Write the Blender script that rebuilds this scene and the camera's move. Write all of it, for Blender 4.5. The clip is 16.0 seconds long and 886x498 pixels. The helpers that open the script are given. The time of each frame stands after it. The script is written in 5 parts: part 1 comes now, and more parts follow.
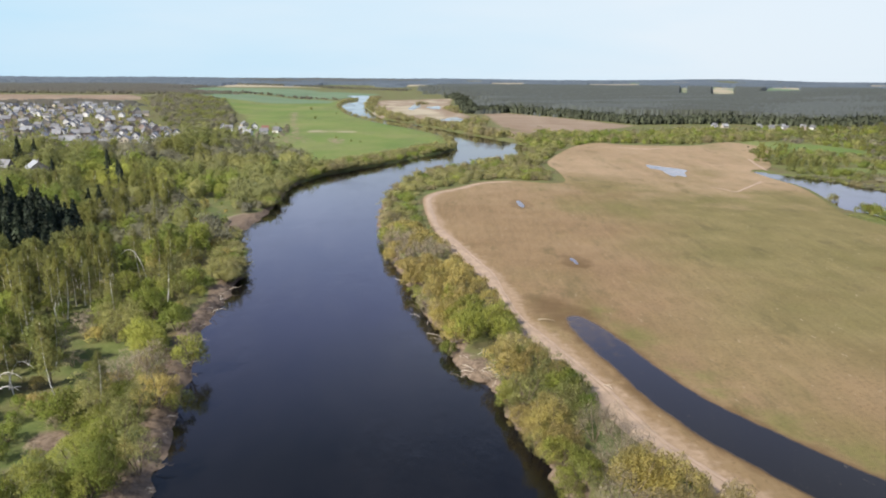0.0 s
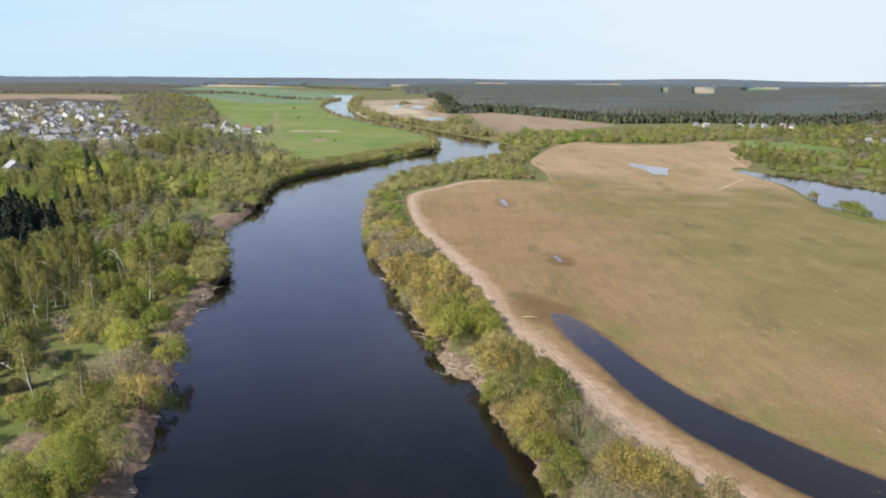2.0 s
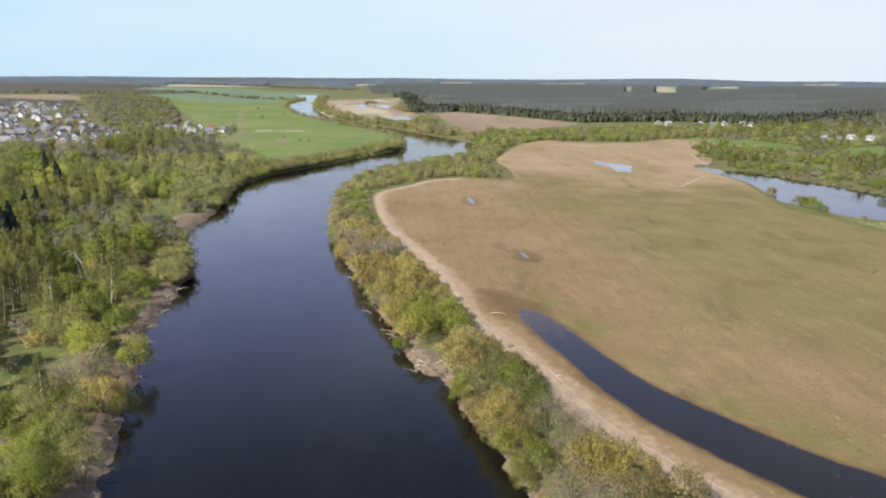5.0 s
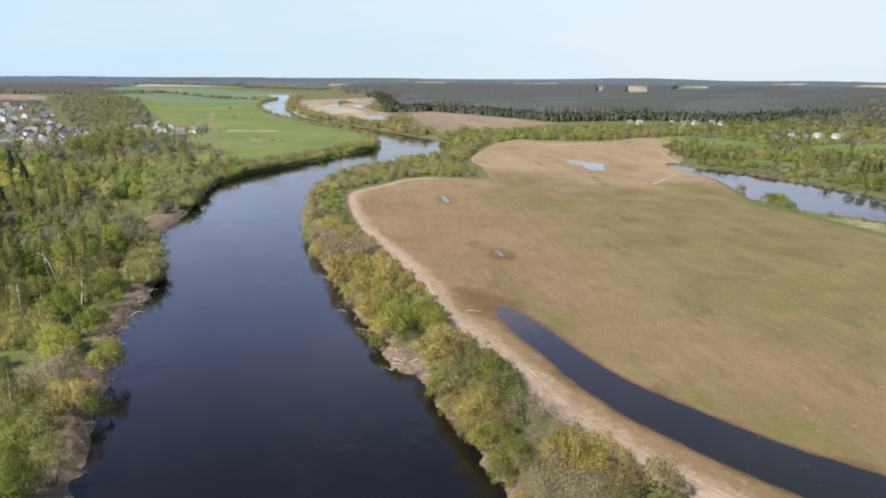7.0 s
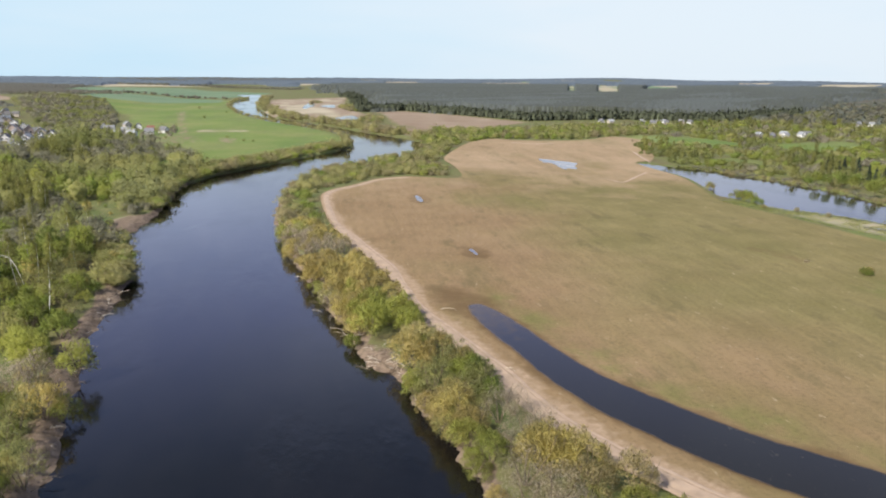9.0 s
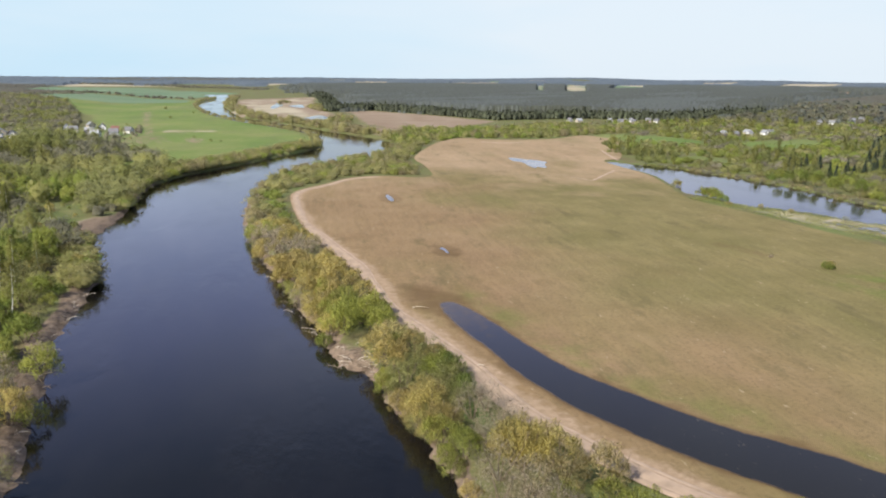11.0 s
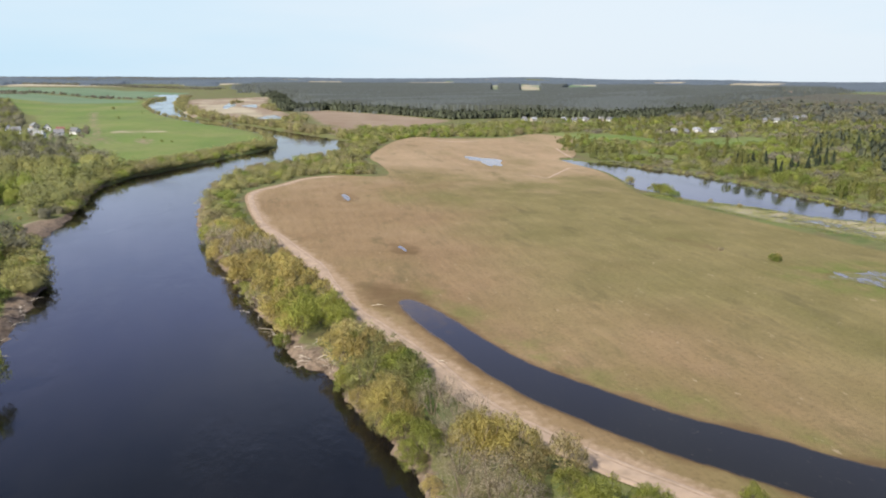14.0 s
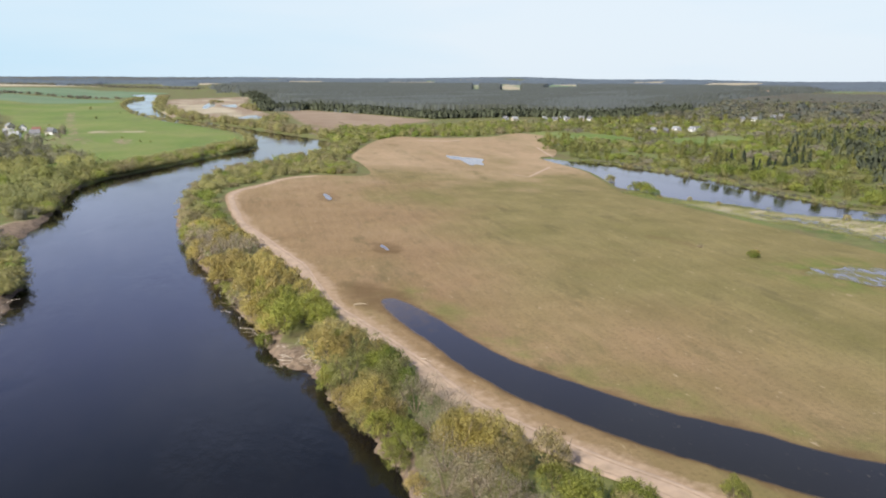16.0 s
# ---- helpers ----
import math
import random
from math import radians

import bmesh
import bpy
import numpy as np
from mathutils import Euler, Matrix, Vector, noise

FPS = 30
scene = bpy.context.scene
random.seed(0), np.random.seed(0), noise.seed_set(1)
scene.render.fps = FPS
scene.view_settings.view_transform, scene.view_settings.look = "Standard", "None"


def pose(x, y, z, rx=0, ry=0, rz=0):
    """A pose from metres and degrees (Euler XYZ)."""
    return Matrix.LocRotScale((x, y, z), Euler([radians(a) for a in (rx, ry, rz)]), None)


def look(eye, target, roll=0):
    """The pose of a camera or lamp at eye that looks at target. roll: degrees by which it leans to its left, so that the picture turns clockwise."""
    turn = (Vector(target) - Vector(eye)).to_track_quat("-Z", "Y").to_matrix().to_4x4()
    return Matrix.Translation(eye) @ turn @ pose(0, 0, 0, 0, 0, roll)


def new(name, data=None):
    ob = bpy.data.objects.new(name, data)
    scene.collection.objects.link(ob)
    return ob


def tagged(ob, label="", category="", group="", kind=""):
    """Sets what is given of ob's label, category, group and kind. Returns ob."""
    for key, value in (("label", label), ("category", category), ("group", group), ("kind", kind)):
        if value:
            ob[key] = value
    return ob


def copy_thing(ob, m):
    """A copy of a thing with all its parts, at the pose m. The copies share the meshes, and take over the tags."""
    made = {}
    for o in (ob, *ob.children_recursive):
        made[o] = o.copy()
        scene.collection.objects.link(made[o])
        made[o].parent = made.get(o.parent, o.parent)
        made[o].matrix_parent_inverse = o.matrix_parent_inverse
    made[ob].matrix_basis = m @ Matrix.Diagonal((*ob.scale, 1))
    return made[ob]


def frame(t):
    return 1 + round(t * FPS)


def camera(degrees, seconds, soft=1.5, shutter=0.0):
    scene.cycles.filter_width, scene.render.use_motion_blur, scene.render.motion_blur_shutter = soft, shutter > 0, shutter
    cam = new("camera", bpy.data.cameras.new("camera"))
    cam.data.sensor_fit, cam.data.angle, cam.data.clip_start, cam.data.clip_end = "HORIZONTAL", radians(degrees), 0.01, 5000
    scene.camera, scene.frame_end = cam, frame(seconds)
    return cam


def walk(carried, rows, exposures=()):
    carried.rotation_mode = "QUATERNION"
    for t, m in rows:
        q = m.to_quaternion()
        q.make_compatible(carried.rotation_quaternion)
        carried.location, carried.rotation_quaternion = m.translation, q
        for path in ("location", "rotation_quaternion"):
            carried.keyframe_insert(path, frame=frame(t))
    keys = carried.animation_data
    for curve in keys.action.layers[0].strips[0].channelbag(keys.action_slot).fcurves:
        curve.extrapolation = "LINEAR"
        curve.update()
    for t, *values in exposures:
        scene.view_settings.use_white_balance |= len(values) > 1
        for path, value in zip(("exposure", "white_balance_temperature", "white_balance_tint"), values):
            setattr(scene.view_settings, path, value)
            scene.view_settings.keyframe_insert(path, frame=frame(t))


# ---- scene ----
cam = camera(63.7, 16.0, soft=2.0)
EYE = 60.0
# seconds, drift of the drone in metres, heading in degrees
ROWS = [
    (0.0, 0.00, 0.00, 0.00, 0.000), (0.5, 0.03, 0.03, -0.12, -0.317), (1.0, 0.06, 0.05, -0.23, -0.645),
    (1.5, 0.07, 0.06, -0.34, -0.958), (2.0, 0.08, 0.05, -0.45, -1.303), (2.5, 0.09, 0.04, -0.55, -1.710),
    (3.0, 0.09, 0.01, -0.65, -2.117), (3.5, 0.08, -0.02, -0.74, -2.553), (4.0, 0.07, -0.06, -0.84, -3.024),
    (6.5, -0.04, -0.37, -1.27, -5.568), (7.0, -0.07, -0.44, -1.35, -6.096), (7.5, -0.10, -0.52, -1.43, -6.618),
    (8.0, -0.14, -0.60, -1.51, -7.133), (8.5, -0.17, -0.68, -1.58, -7.692), (9.0, -0.21, -0.77, -1.66, -8.262),
    (11.5, -0.39, -1.17, -2.04, -11.294), (12.0, -0.43, -1.25, -2.12, -11.922), (12.5, -0.46, -1.32, -2.20, -12.532),
    (13.0, -0.49, -1.38, -2.27, -13.131), (13.5, -0.51, -1.44, -2.35, -13.712), (14.0, -0.54, -1.49, -2.43, -14.185),
    (14.5, -0.56, -1.54, -2.52, -14.608), (15.0, -0.57, -1.58, -2.60, -14.980), (15.5, -0.58, -1.61, -2.69, -15.322),
    (16.0, -0.59, -1.63, -2.78, -15.669),
]
PITCH, ROLL = -14.0, 0.40
walk(cam, [(t, pose(x, y, EYE + z, 90 + PITCH, 0, yaw) @ pose(0, 0, 0, 0, 0, ROLL)) for t, x, y, z, yaw in ROWS])

# ---- light ----
SUN_FROM, SUN_UP = 234.0, 44.0          # bearing clockwise from +y, elevation
scene.view_settings.exposure = 1.05
world = bpy.data.worlds.new("sky")
scene.world = world
world.use_nodes = True
wn, wl = world.node_tree.nodes, world.node_tree.links
wn.clear()
sky = wn.new("ShaderNodeTexSky")
sky.sky_type, sky.sun_disc = "NISHITA", False
sky.sun_elevation, sky.sun_rotation = radians(SUN_UP), radians(SUN_FROM)
sky.air_density, sky.dust_density, sky.ozone_density, sky.altitude = 1.0, 1.2, 2.0, 100
# thin high haze: whiter to the east, thinning out towards the zenith, with faint cirrus
wco = wn.new("ShaderNodeTexCoord")
wsep = wn.new("ShaderNodeSeparateXYZ")
wmap = wn.new("ShaderNodeMapping")
wmap.inputs["Scale"].default_value = (1.0, 1.0, 6.0)
wnoise = wn.new("ShaderNodeTexNoise")
wnoise.inputs["Scale"].default_value, wnoise.inputs["Detail"].default_value = 2.2, 6
weast, wfade, wdeep, wsum = wn.new("ShaderNodeMapRange"), wn.new("ShaderNodeMapRange"), wn.new("ShaderNodeMapRange"), wn.new("ShaderNodeMath")
for node, values in ((weast, (-0.75, 0.45, -0.35, 0.55)), (wfade, (0.16, 0.50, 0.97, 0.06)), (wdeep, (0.10, 0.34, 0.0, 1.0))):
    for key, v in zip(("From Min", "From Max", "To Min", "To Max"), values):
        node.inputs[key].default_value = v
wsum.use_clamp = True
wtone, wblue, wmix = wn.new("ShaderNodeMixRGB"), wn.new("ShaderNodeMixRGB"), wn.new("ShaderNodeMixRGB")
wblue.inputs[2].default_value = (5.4, 6.0, 11.4, 1)
wtone.inputs[1].default_value = (3.1, 4.85, 6.1, 1)
wtone.inputs[2].default_value = (4.85, 5.45, 6.0, 1)
wbg, wout = wn.new("ShaderNodeBackground"), wn.new("ShaderNodeOutputWorld")
wbg.inputs["Strength"].default_value = 0.078
wl.new(wco.outputs["Generated"], wsep.inputs[0])
wl.new(wco.outputs["Generated"], wmap.inputs["Vector"])
wl.new(wmap.outputs["Vector"], wnoise.inputs["Vector"])
wl.new(wsep.outputs["X"], weast.inputs["Value"])
wl.new(wsep.outputs["Z"], wfade.inputs["Value"])
wl.new(weast.outputs["Result"], wsum.inputs[0])
wl.new(wnoise.outputs["Fac"], wsum.inputs[1])
wl.new(wsum.outputs[0], wtone.inputs[0])
wl.new(wfade.outputs["Result"], wmix.inputs[0])
wl.new(sky.outputs["Color"], wmix.inputs[1])
wl.new(wsep.outputs["Z"], wdeep.inputs["Value"])
wl.new(wdeep.outputs["Result"], wblue.inputs[0])
wl.new(wtone.outputs["Color"], wblue.inputs[1])
wcirrus, wveil, wfac = wn.new("ShaderNodeTexNoise"), wn.new("ShaderNodeMixRGB"), wn.new("ShaderNodeMath")
wcirrus.inputs["Scale"].default_value, wcirrus.inputs["Detail"].default_value, wcirrus.inputs["Roughness"].default_value = 3.4, 7, 0.62
wspan = wn.new("ShaderNodeMapRange")
for key, v in zip(("From Min", "From Max", "To Min", "To Max"), (0.44, 0.66, 0.0, 0.75)):
    wspan.inputs[key].default_value = v
wfac.operation = "MULTIPLY"
wveil.inputs[2].default_value = (9.6, 10.2, 13.6, 1)
wl.new(wco.outputs["Generated"], wcirrus.inputs["Vector"])
wl.new(wcirrus.outputs["Fac"], wspan.inputs["Value"])
wl.new(wspan.outputs["Result"], wfac.inputs[0])
wl.new(wdeep.outputs["Result"], wfac.inputs[1])
wl.new(wfac.outputs[0], wveil.inputs[0])
wl.new(wblue.outputs["Color"], wveil.inputs[1])
wl.new(wveil.outputs["Color"], wmix.inputs[2])
wl.new(wmix.outputs["Color"], wbg.inputs["Color"])
wl.new(wbg.outputs["Background"], wout.inputs["Surface"])
sun = new("sun", bpy.data.lights.new("sun", "SUN"))
sun.data.energy, sun.data.angle, sun.data.color = 4.0, radians(0.6), (1.0, 0.94, 0.84)
_a, _e = radians(SUN_FROM), radians(SUN_UP)
SUN_DIR = Vector((math.sin(_a) * math.cos(_e), math.cos(_a) * math.cos(_e), math.sin(_e)))
sun.matrix_basis = look(SUN_DIR * 300, (0, 0, 0))


# ---- materials ----
class Nodes:
    """A small builder of one material's nodes."""

    def __init__(self, name):
        self.mat = bpy.data.materials.new(name)
        self.mat.use_nodes = True
        self.n, self.l = self.mat.node_tree.nodes, self.mat.node_tree.links
        self.bsdf = self.n["Principled BSDF"]
        self.pos = self.n.new("ShaderNodeNewGeometry").outputs["Position"]

    def put(self, socket, value):
        if isinstance(value, (int, float)):
            socket.default_value = value
        elif isinstance(value, tuple):
            socket.default_value = (*value, 1)[:4] if socket.type == "RGBA" else value
        else:
            self.l.new(value, socket)

    def noise(self, scale, detail=4, rough=0.55, vector=None, stretch=None, turn=0.0):
        v = vector or self.pos
        if stretch:
            m = self.n.new("ShaderNodeMapping")
            m.inputs["Rotation"].default_value, m.inputs["Scale"].default_value = (0, 0, radians(turn)), stretch
            self.l.new(v, m.inputs["Vector"])
            v = m.outputs["Vector"]
        t = self.n.new("ShaderNodeTexNoise")
        self.l.new(v, t.inputs["Vector"])
        t.inputs["Scale"].default_value, t.inputs["Detail"].default_value, t.inputs["Roughness"].default_value = scale, detail, rough
        return t.outputs["Fac"]

    def span(self, value, a, b, c=0.0, d=1.0):
        m = self.n.new("ShaderNodeMapRange")
        self.put(m.inputs["Value"], value)
        for key, v in zip(("From Min", "From Max", "To Min", "To Max"), (a, b, c, d)):
            m.inputs[key].default_value = v
        return m.outputs["Result"]

    def mix(self, fac, a, b, blend="MIX"):
        m = self.n.new("ShaderNodeMixRGB")
        m.blend_type = blend
        for s, v in zip(m.inputs, (fac, a, b)):
            self.put(s, v)
        return m.outputs["Color"]

    def maths(self, op, a, b=0.0):
        m = self.n.new("ShaderNodeMath")
        m.operation = op
        self.put(m.inputs[0], a)
        self.put(m.inputs[1], b)
        return m.outputs[0]

    def attr(self, name):
        a = self.n.new("ShaderNodeAttribute")
        a.attribute_name = name
        return a

    def axis(self, which):
        s = self.n.new("ShaderNodeSeparateXYZ")
        self.l.new(self.pos, s.inputs[0])
        return s.outputs[which]

    def bump(self, height, strength=0.4, distance=0.1):
        b = self.n.new("ShaderNodeBump")
        b.inputs["Strength"].default_value, b.inputs["Distance"].default_value = strength, distance
        self.l.new(height, b.inputs["Height"])
        self.l.new(b.outputs["Normal"], self.bsdf.inputs["Normal"])

    def done(self, color, rough=0.9, spec=0.3, metal=0.0):
        self.put(self.bsdf.inputs["Base Color"], color)
        self.put(self.bsdf.inputs["Roughness"], rough)
        self.bsdf.inputs["Specular IOR Level"].default_value = spec
        self.bsdf.inputs["Metallic"].default_value = metal
        return self.mat


def leaf_material(name, a, b, dry, glow=0.6, gaps=11.0, thin=-0.03):
    """Foliage: a to b by tint (from tree to tree, with distance in canopies), some of it dry, every leaf a little
    different.
    """
    k = Nodes(name)
    info = k.n.new("ShaderNodeObjectInfo").outputs["Random"]
    tint = k.attr("tint").outputs["Fac"]
    isle = k.n.new("ShaderNodeNewGeometry").outputs["Random Per Island"]
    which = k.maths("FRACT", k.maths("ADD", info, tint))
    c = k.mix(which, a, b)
    c = k.mix(k.span(k.noise(0.35, 3), 0.45, 0.7, 0.0, 0.4), c, dry)
    c = k.mix(1.0, c, k.mix(k.maths("FRACT", k.maths("MULTIPLY", which, 7.31)), (0.80, 0.80, 0.84), (1.16, 1.16, 1.12)), "MULTIPLY")
    c = k.mix(1.0, c, k.mix(isle, (0.93, 0.93, 0.94), (1.07, 1.07, 1.06)), "MULTIPLY")
    k.done(c, 0.75, 0.2)
    tr, mx = k.n.new("ShaderNodeBsdfTranslucent"), k.n.new("ShaderNodeMixShader")
    k.l.new(c, tr.inputs["Color"])
    mx.inputs[0].default_value = glow
    k.l.new(k.bsdf.outputs[0], mx.inputs[1])
    k.l.new(tr.outputs[0], mx.inputs[2])
    gap, mg = k.n.new("ShaderNodeBsdfTransparent"), k.n.new("ShaderNodeMixShader")
    k.l.new(k.span(k.noise(gaps, 2, 0.6), 0.46 + thin, 0.54 + thin), mg.inputs[0])
    k.l.new(gap.outputs[0], mg.inputs[1])
    k.l.new(mx.outputs[0], mg.inputs[2])
    k.l.new(mg.outputs[0], k.n["Material Output"].inputs["Surface"])
    return k.mat


def plain_material(name, color, rough=0.8, vary=0.25, scale=0.8, random_tone=0.0):
    k = Nodes(name)
    c = k.mix(k.span(k.noise(scale, 5), 0.3, 0.7), tuple(v * (1 - vary) for v in color), tuple(v * (1 + vary) for v in color))
    if random_tone:
        info = k.n.new("ShaderNodeObjectInfo").outputs["Random"]
        c = k.mix(1.0, c, k.mix(info, (1 - random_tone,) * 3, (1 + random_tone,) * 3), "MULTIPLY")
    k.bump(k.noise(scale * 8, 4), 0.3, 0.02)
    return k.done(c, rough)


def ground_material():
    k = Nodes("ground_turf")
    m = k.attr("zones")
    sep = k.n.new("ShaderNodeSeparateColor")
    k.l.new(m.outputs["Color"], sep.inputs[0])
    wobble = k.span(k.noise(0.22, 5), 0.25, 0.75, -0.35, 0.35)
    soft = lambda s: k.span(k.maths("ADD", s, wobble), 0.35, 0.65)
    litter = k.mix(k.span(k.noise(0.06, 6), 0.35, 0.65), (0.108, 0.09, 0.045), (0.105, 0.125, 0.04))
    green = k.mix(k.span(k.noise(0.035, 5), 0.35, 0.65), (0.056, 0.084, 0.021), (0.090, 0.105, 0.037))
    green = k.mix(k.span(k.noise(0.012, 5), 0.52, 0.72, 0, 0.5), green, (0.20, 0.19, 0.08))
    green = k.mix(k.span(k.noise(0.15, 6, 0.65), 0.45, 0.65, 0, 0.7), green, (0.165, 0.15, 0.07))
    green = k.mix(k.span(k.noise(0.9, 5, 0.7), 0.45, 0.7, 0, 0.45), green, (0.075, 0.095, 0.028))
    fresh = k.mix(k.span(k.noise(0.01, 5), 0.35, 0.65), (0.086, 0.138, 0.030), (0.132, 0.170, 0.044))
    fresh = k.mix(k.span(k.noise(0.007, 6, 0.7), 0.46, 0.62, 0, 0.7), fresh, (0.175, 0.175, 0.068))
    fresh = k.mix(k.span(k.noise(0.02, 6, 0.7, stretch=(1.0, 0.3, 1.0), turn=-30), 0.5, 0.64, 0, 0.45), fresh, (0.10, 0.118, 0.048))
    green = k.mix(k.span(k.axis(1), 400, 470), green, k.mix(0.12, fresh, green))
    tan = k.mix(k.span(k.noise(0.02, 5), 0.35, 0.65), (0.175, 0.125, 0.085), (0.23, 0.18, 0.13))
    mud = k.mix(k.span(k.noise(0.6, 6, 0.75), 0.36, 0.64), (0.070, 0.048, 0.032), (0.20, 0.150, 0.110))
    mud = k.mix(k.span(k.noise(2.6, 4, 0.7, stretch=(1.0, 0.4, 1.0), turn=25), 0.5, 0.66, 0, 0.6), mud, (0.19, 0.155, 0.118))
    c = k.mix(soft(sep.outputs[1]), litter, green)
    c = k.mix(soft(sep.outputs[2]), c, tan)
    crop = k.mix(k.span(k.noise(0.01, 4), 0.35, 0.65), (0.095, 0.15, 0.085), (0.125, 0.17, 0.10))
    c = k.mix(soft(k.attr("crop").outputs["Fac"]), c, crop)
    stubble = k.mix(k.span(k.noise(0.02, 5), 0.35, 0.65), (0.25, 0.215, 0.15), (0.34, 0.30, 0.22))
    drift = k.span(k.noise(0.016, 6, 0.7, stretch=(1.0, 0.4, 1.0), turn=12), 0.3, 0.7, -0.5, 0.4)
    c = k.mix(k.span(k.maths("ADD", m.outputs["Alpha"], drift), 0.35, 0.65), c, stubble)
    c = k.mix(soft(sep.outputs[0]), c, mud)
    c = k.mix(k.span(k.noise(1.6, 4), 0.3, 0.7, 0.0, 0.35), c, k.mix(1.0, c, (0.55, 0.55, 0.5), "MULTIPLY"))
    k.bump(k.noise(0.9, 6), 0.6, 0.35)
    return k.done(c, 0.95, 0.15)


def field_material():
    """Ploughed land that greens over with young growth, damp round the pools, bare by the track."""
    k = Nodes("ploughed_soil")
    sep = k.n.new("ShaderNodeSeparateColor")
    k.l.new(k.attr("soil").outputs["Color"], sep.inputs[0])
    soil = k.mix(k.span(k.noise(0.018, 5, 0.6), 0.35, 0.65), (0.147, 0.103, 0.060), (0.187, 0.136, 0.082))
    olive = k.mix(k.span(k.noise(0.05, 5), 0.35, 0.65), (0.113, 0.100, 0.044), (0.146, 0.124, 0.060))
    east = k.span(k.maths("ADD", k.axis(0), k.span(k.noise(0.014, 4), 0.2, 0.8, -70, 70)), 118, 34)
    north = k.span(k.maths("ADD", k.axis(1), k.span(k.noise(0.02, 4), 0.2, 0.8, -90, 90)), 330, 430)
    near = k.maths("MAXIMUM", east, north)
    c = k.mix(near, olive, soil)
    c = k.mix(k.maths("MULTIPLY", north, k.span(k.noise(0.012, 4), 0.3, 0.6, 0.4, 0.9)), c, (0.245, 0.188, 0.128))
    rosy = k.maths("MULTIPLY", near, k.span(k.noise(0.03, 5, 0.6, stretch=(1.0, 0.3, 1.0), turn=-18), 0.5, 0.68, 0, 0.5))
    c = k.mix(rosy, c, (0.187, 0.134, 0.084))
    fresh = k.span(k.noise(0.022, 5, 0.65, stretch=(1.0, 0.3, 1.0), turn=-18), 0.52, 0.70, 0, 0.62)
    c = k.mix(fresh, c, (0.094, 0.094, 0.031))
    c = k.mix(k.maths("MULTIPLY", sep.outputs[2], k.span(k.noise(0.12, 5, 0.65), 0.40, 0.60, 0, 0.7)), c, (0.090, 0.108, 0.030))
    streak = k.noise(0.5, 6, 0.7, stretch=(1.0, 0.16, 1.0), turn=-18)
    mottle = k.span(k.noise(0.07, 6, 0.72), 0.42, 0.62, 0, 0.45)
    c = k.mix(mottle, c, k.mix(1.0, c, (0.87, 0.86, 0.78), "MULTIPLY"))
    c = k.mix(k.span(streak, 0.38, 0.66, 0, 0.42), c, k.mix(1.0, c, (1.42, 1.38, 1.34), "MULTIPLY"))
    clod = k.noise(1.1, 6, 0.75)
    c = k.mix(k.span(clod, 0.5, 0.68, 0, 0.6), c, k.mix(1.0, c, (0.512, 0.521, 0.465), "MULTIPLY"))
    straw = k.span(k.noise(0.55, 3, 0.75, stretch=(1.0, 0.35, 1.0), turn=-18), 0.655, 0.71, 0, 0.6)
    c = k.mix(straw, c, (0.28, 0.23, 0.165))
    row = k.span(k.noise(0.16, 5, 0.7, stretch=(1.0, 0.035, 1.0), turn=-18), 0.42, 0.62, 0, 0.32)
    c = k.mix(row, c, k.mix(1.0, c, (0.76, 0.79, 0.74), "MULTIPLY"))
    weed = k.span(k.noise(0.09, 6, 0.75, stretch=(1.0, 0.4, 1.0), turn=-18), 0.56, 0.68, 0, 0.55)
    c = k.mix(weed, c, (0.070, 0.064, 0.030))
    worn = k.span(k.maths("ADD", sep.outputs[1], k.span(k.noise(0.4, 5), 0.25, 0.75, -0.35, 0.35)), 0.25, 0.75)
    dusty = k.mix(k.span(k.noise(0.8, 5, 0.65), 0.35, 0.65), (0.200, 0.146, 0.100), (0.262, 0.200, 0.143))
    c = k.mix(worn, c, dusty)
    soak = k.span(k.maths("ADD", sep.outputs[0], k.span(k.noise(0.35, 5), 0.25, 0.75, -0.25, 0.25)), 0.15, 0.95)
    c = k.mix(k.maths("MULTIPLY", soak, 0.85), c, (0.085, 0.056, 0.028))
    c = k.mix(1.0, c, (1.035, 1.0, 0.94), "MULTIPLY")
    k.bump(clod, 0.5, 0.25)
    return k.done(c, 0.95, 0.12)


def water_material(name, body, ripple, rough):
    k = Nodes(name)
    silt = k.span(k.noise(0.06, 6, 0.65, stretch=(1.0, 0.5, 1.0), turn=15), 0.4, 0.75)
    k.done(k.mix(silt, body, tuple(v * 2.2 for v in body)), rough, 0.5)
    k.bsdf.inputs["IOR"].default_value = 1.333
    slow = k.noise(0.035, 7, 0.68, stretch=(1.0, 0.45, 1.0), turn=70)
    k.put(k.bsdf.inputs["Roughness"], k.span(slow, 0.44, 0.6, rough, rough + 0.13))
    fine = k.noise(0.8, 4, 0.6, stretch=(1.0, 0.6, 1.0), turn=20)
    broad = k.noise(0.07, 4, 0.6, stretch=(1.0, 0.4, 1.0), turn=5)
    gust = k.span(k.noise(0.028, 7, 0.68, stretch=(1.0, 0.4, 1.0), turn=70), 0.48, 0.64, 0.4 * ripple, 11.0 * ripple)
    k.bump(k.maths("ADD", fine, k.maths("MULTIPLY", broad, 6.0)), ripple, 0.25)
    k.put(next(n for n in k.n if n.bl_idname == "ShaderNodeBump").inputs["Strength"], gust)
    return k.mat


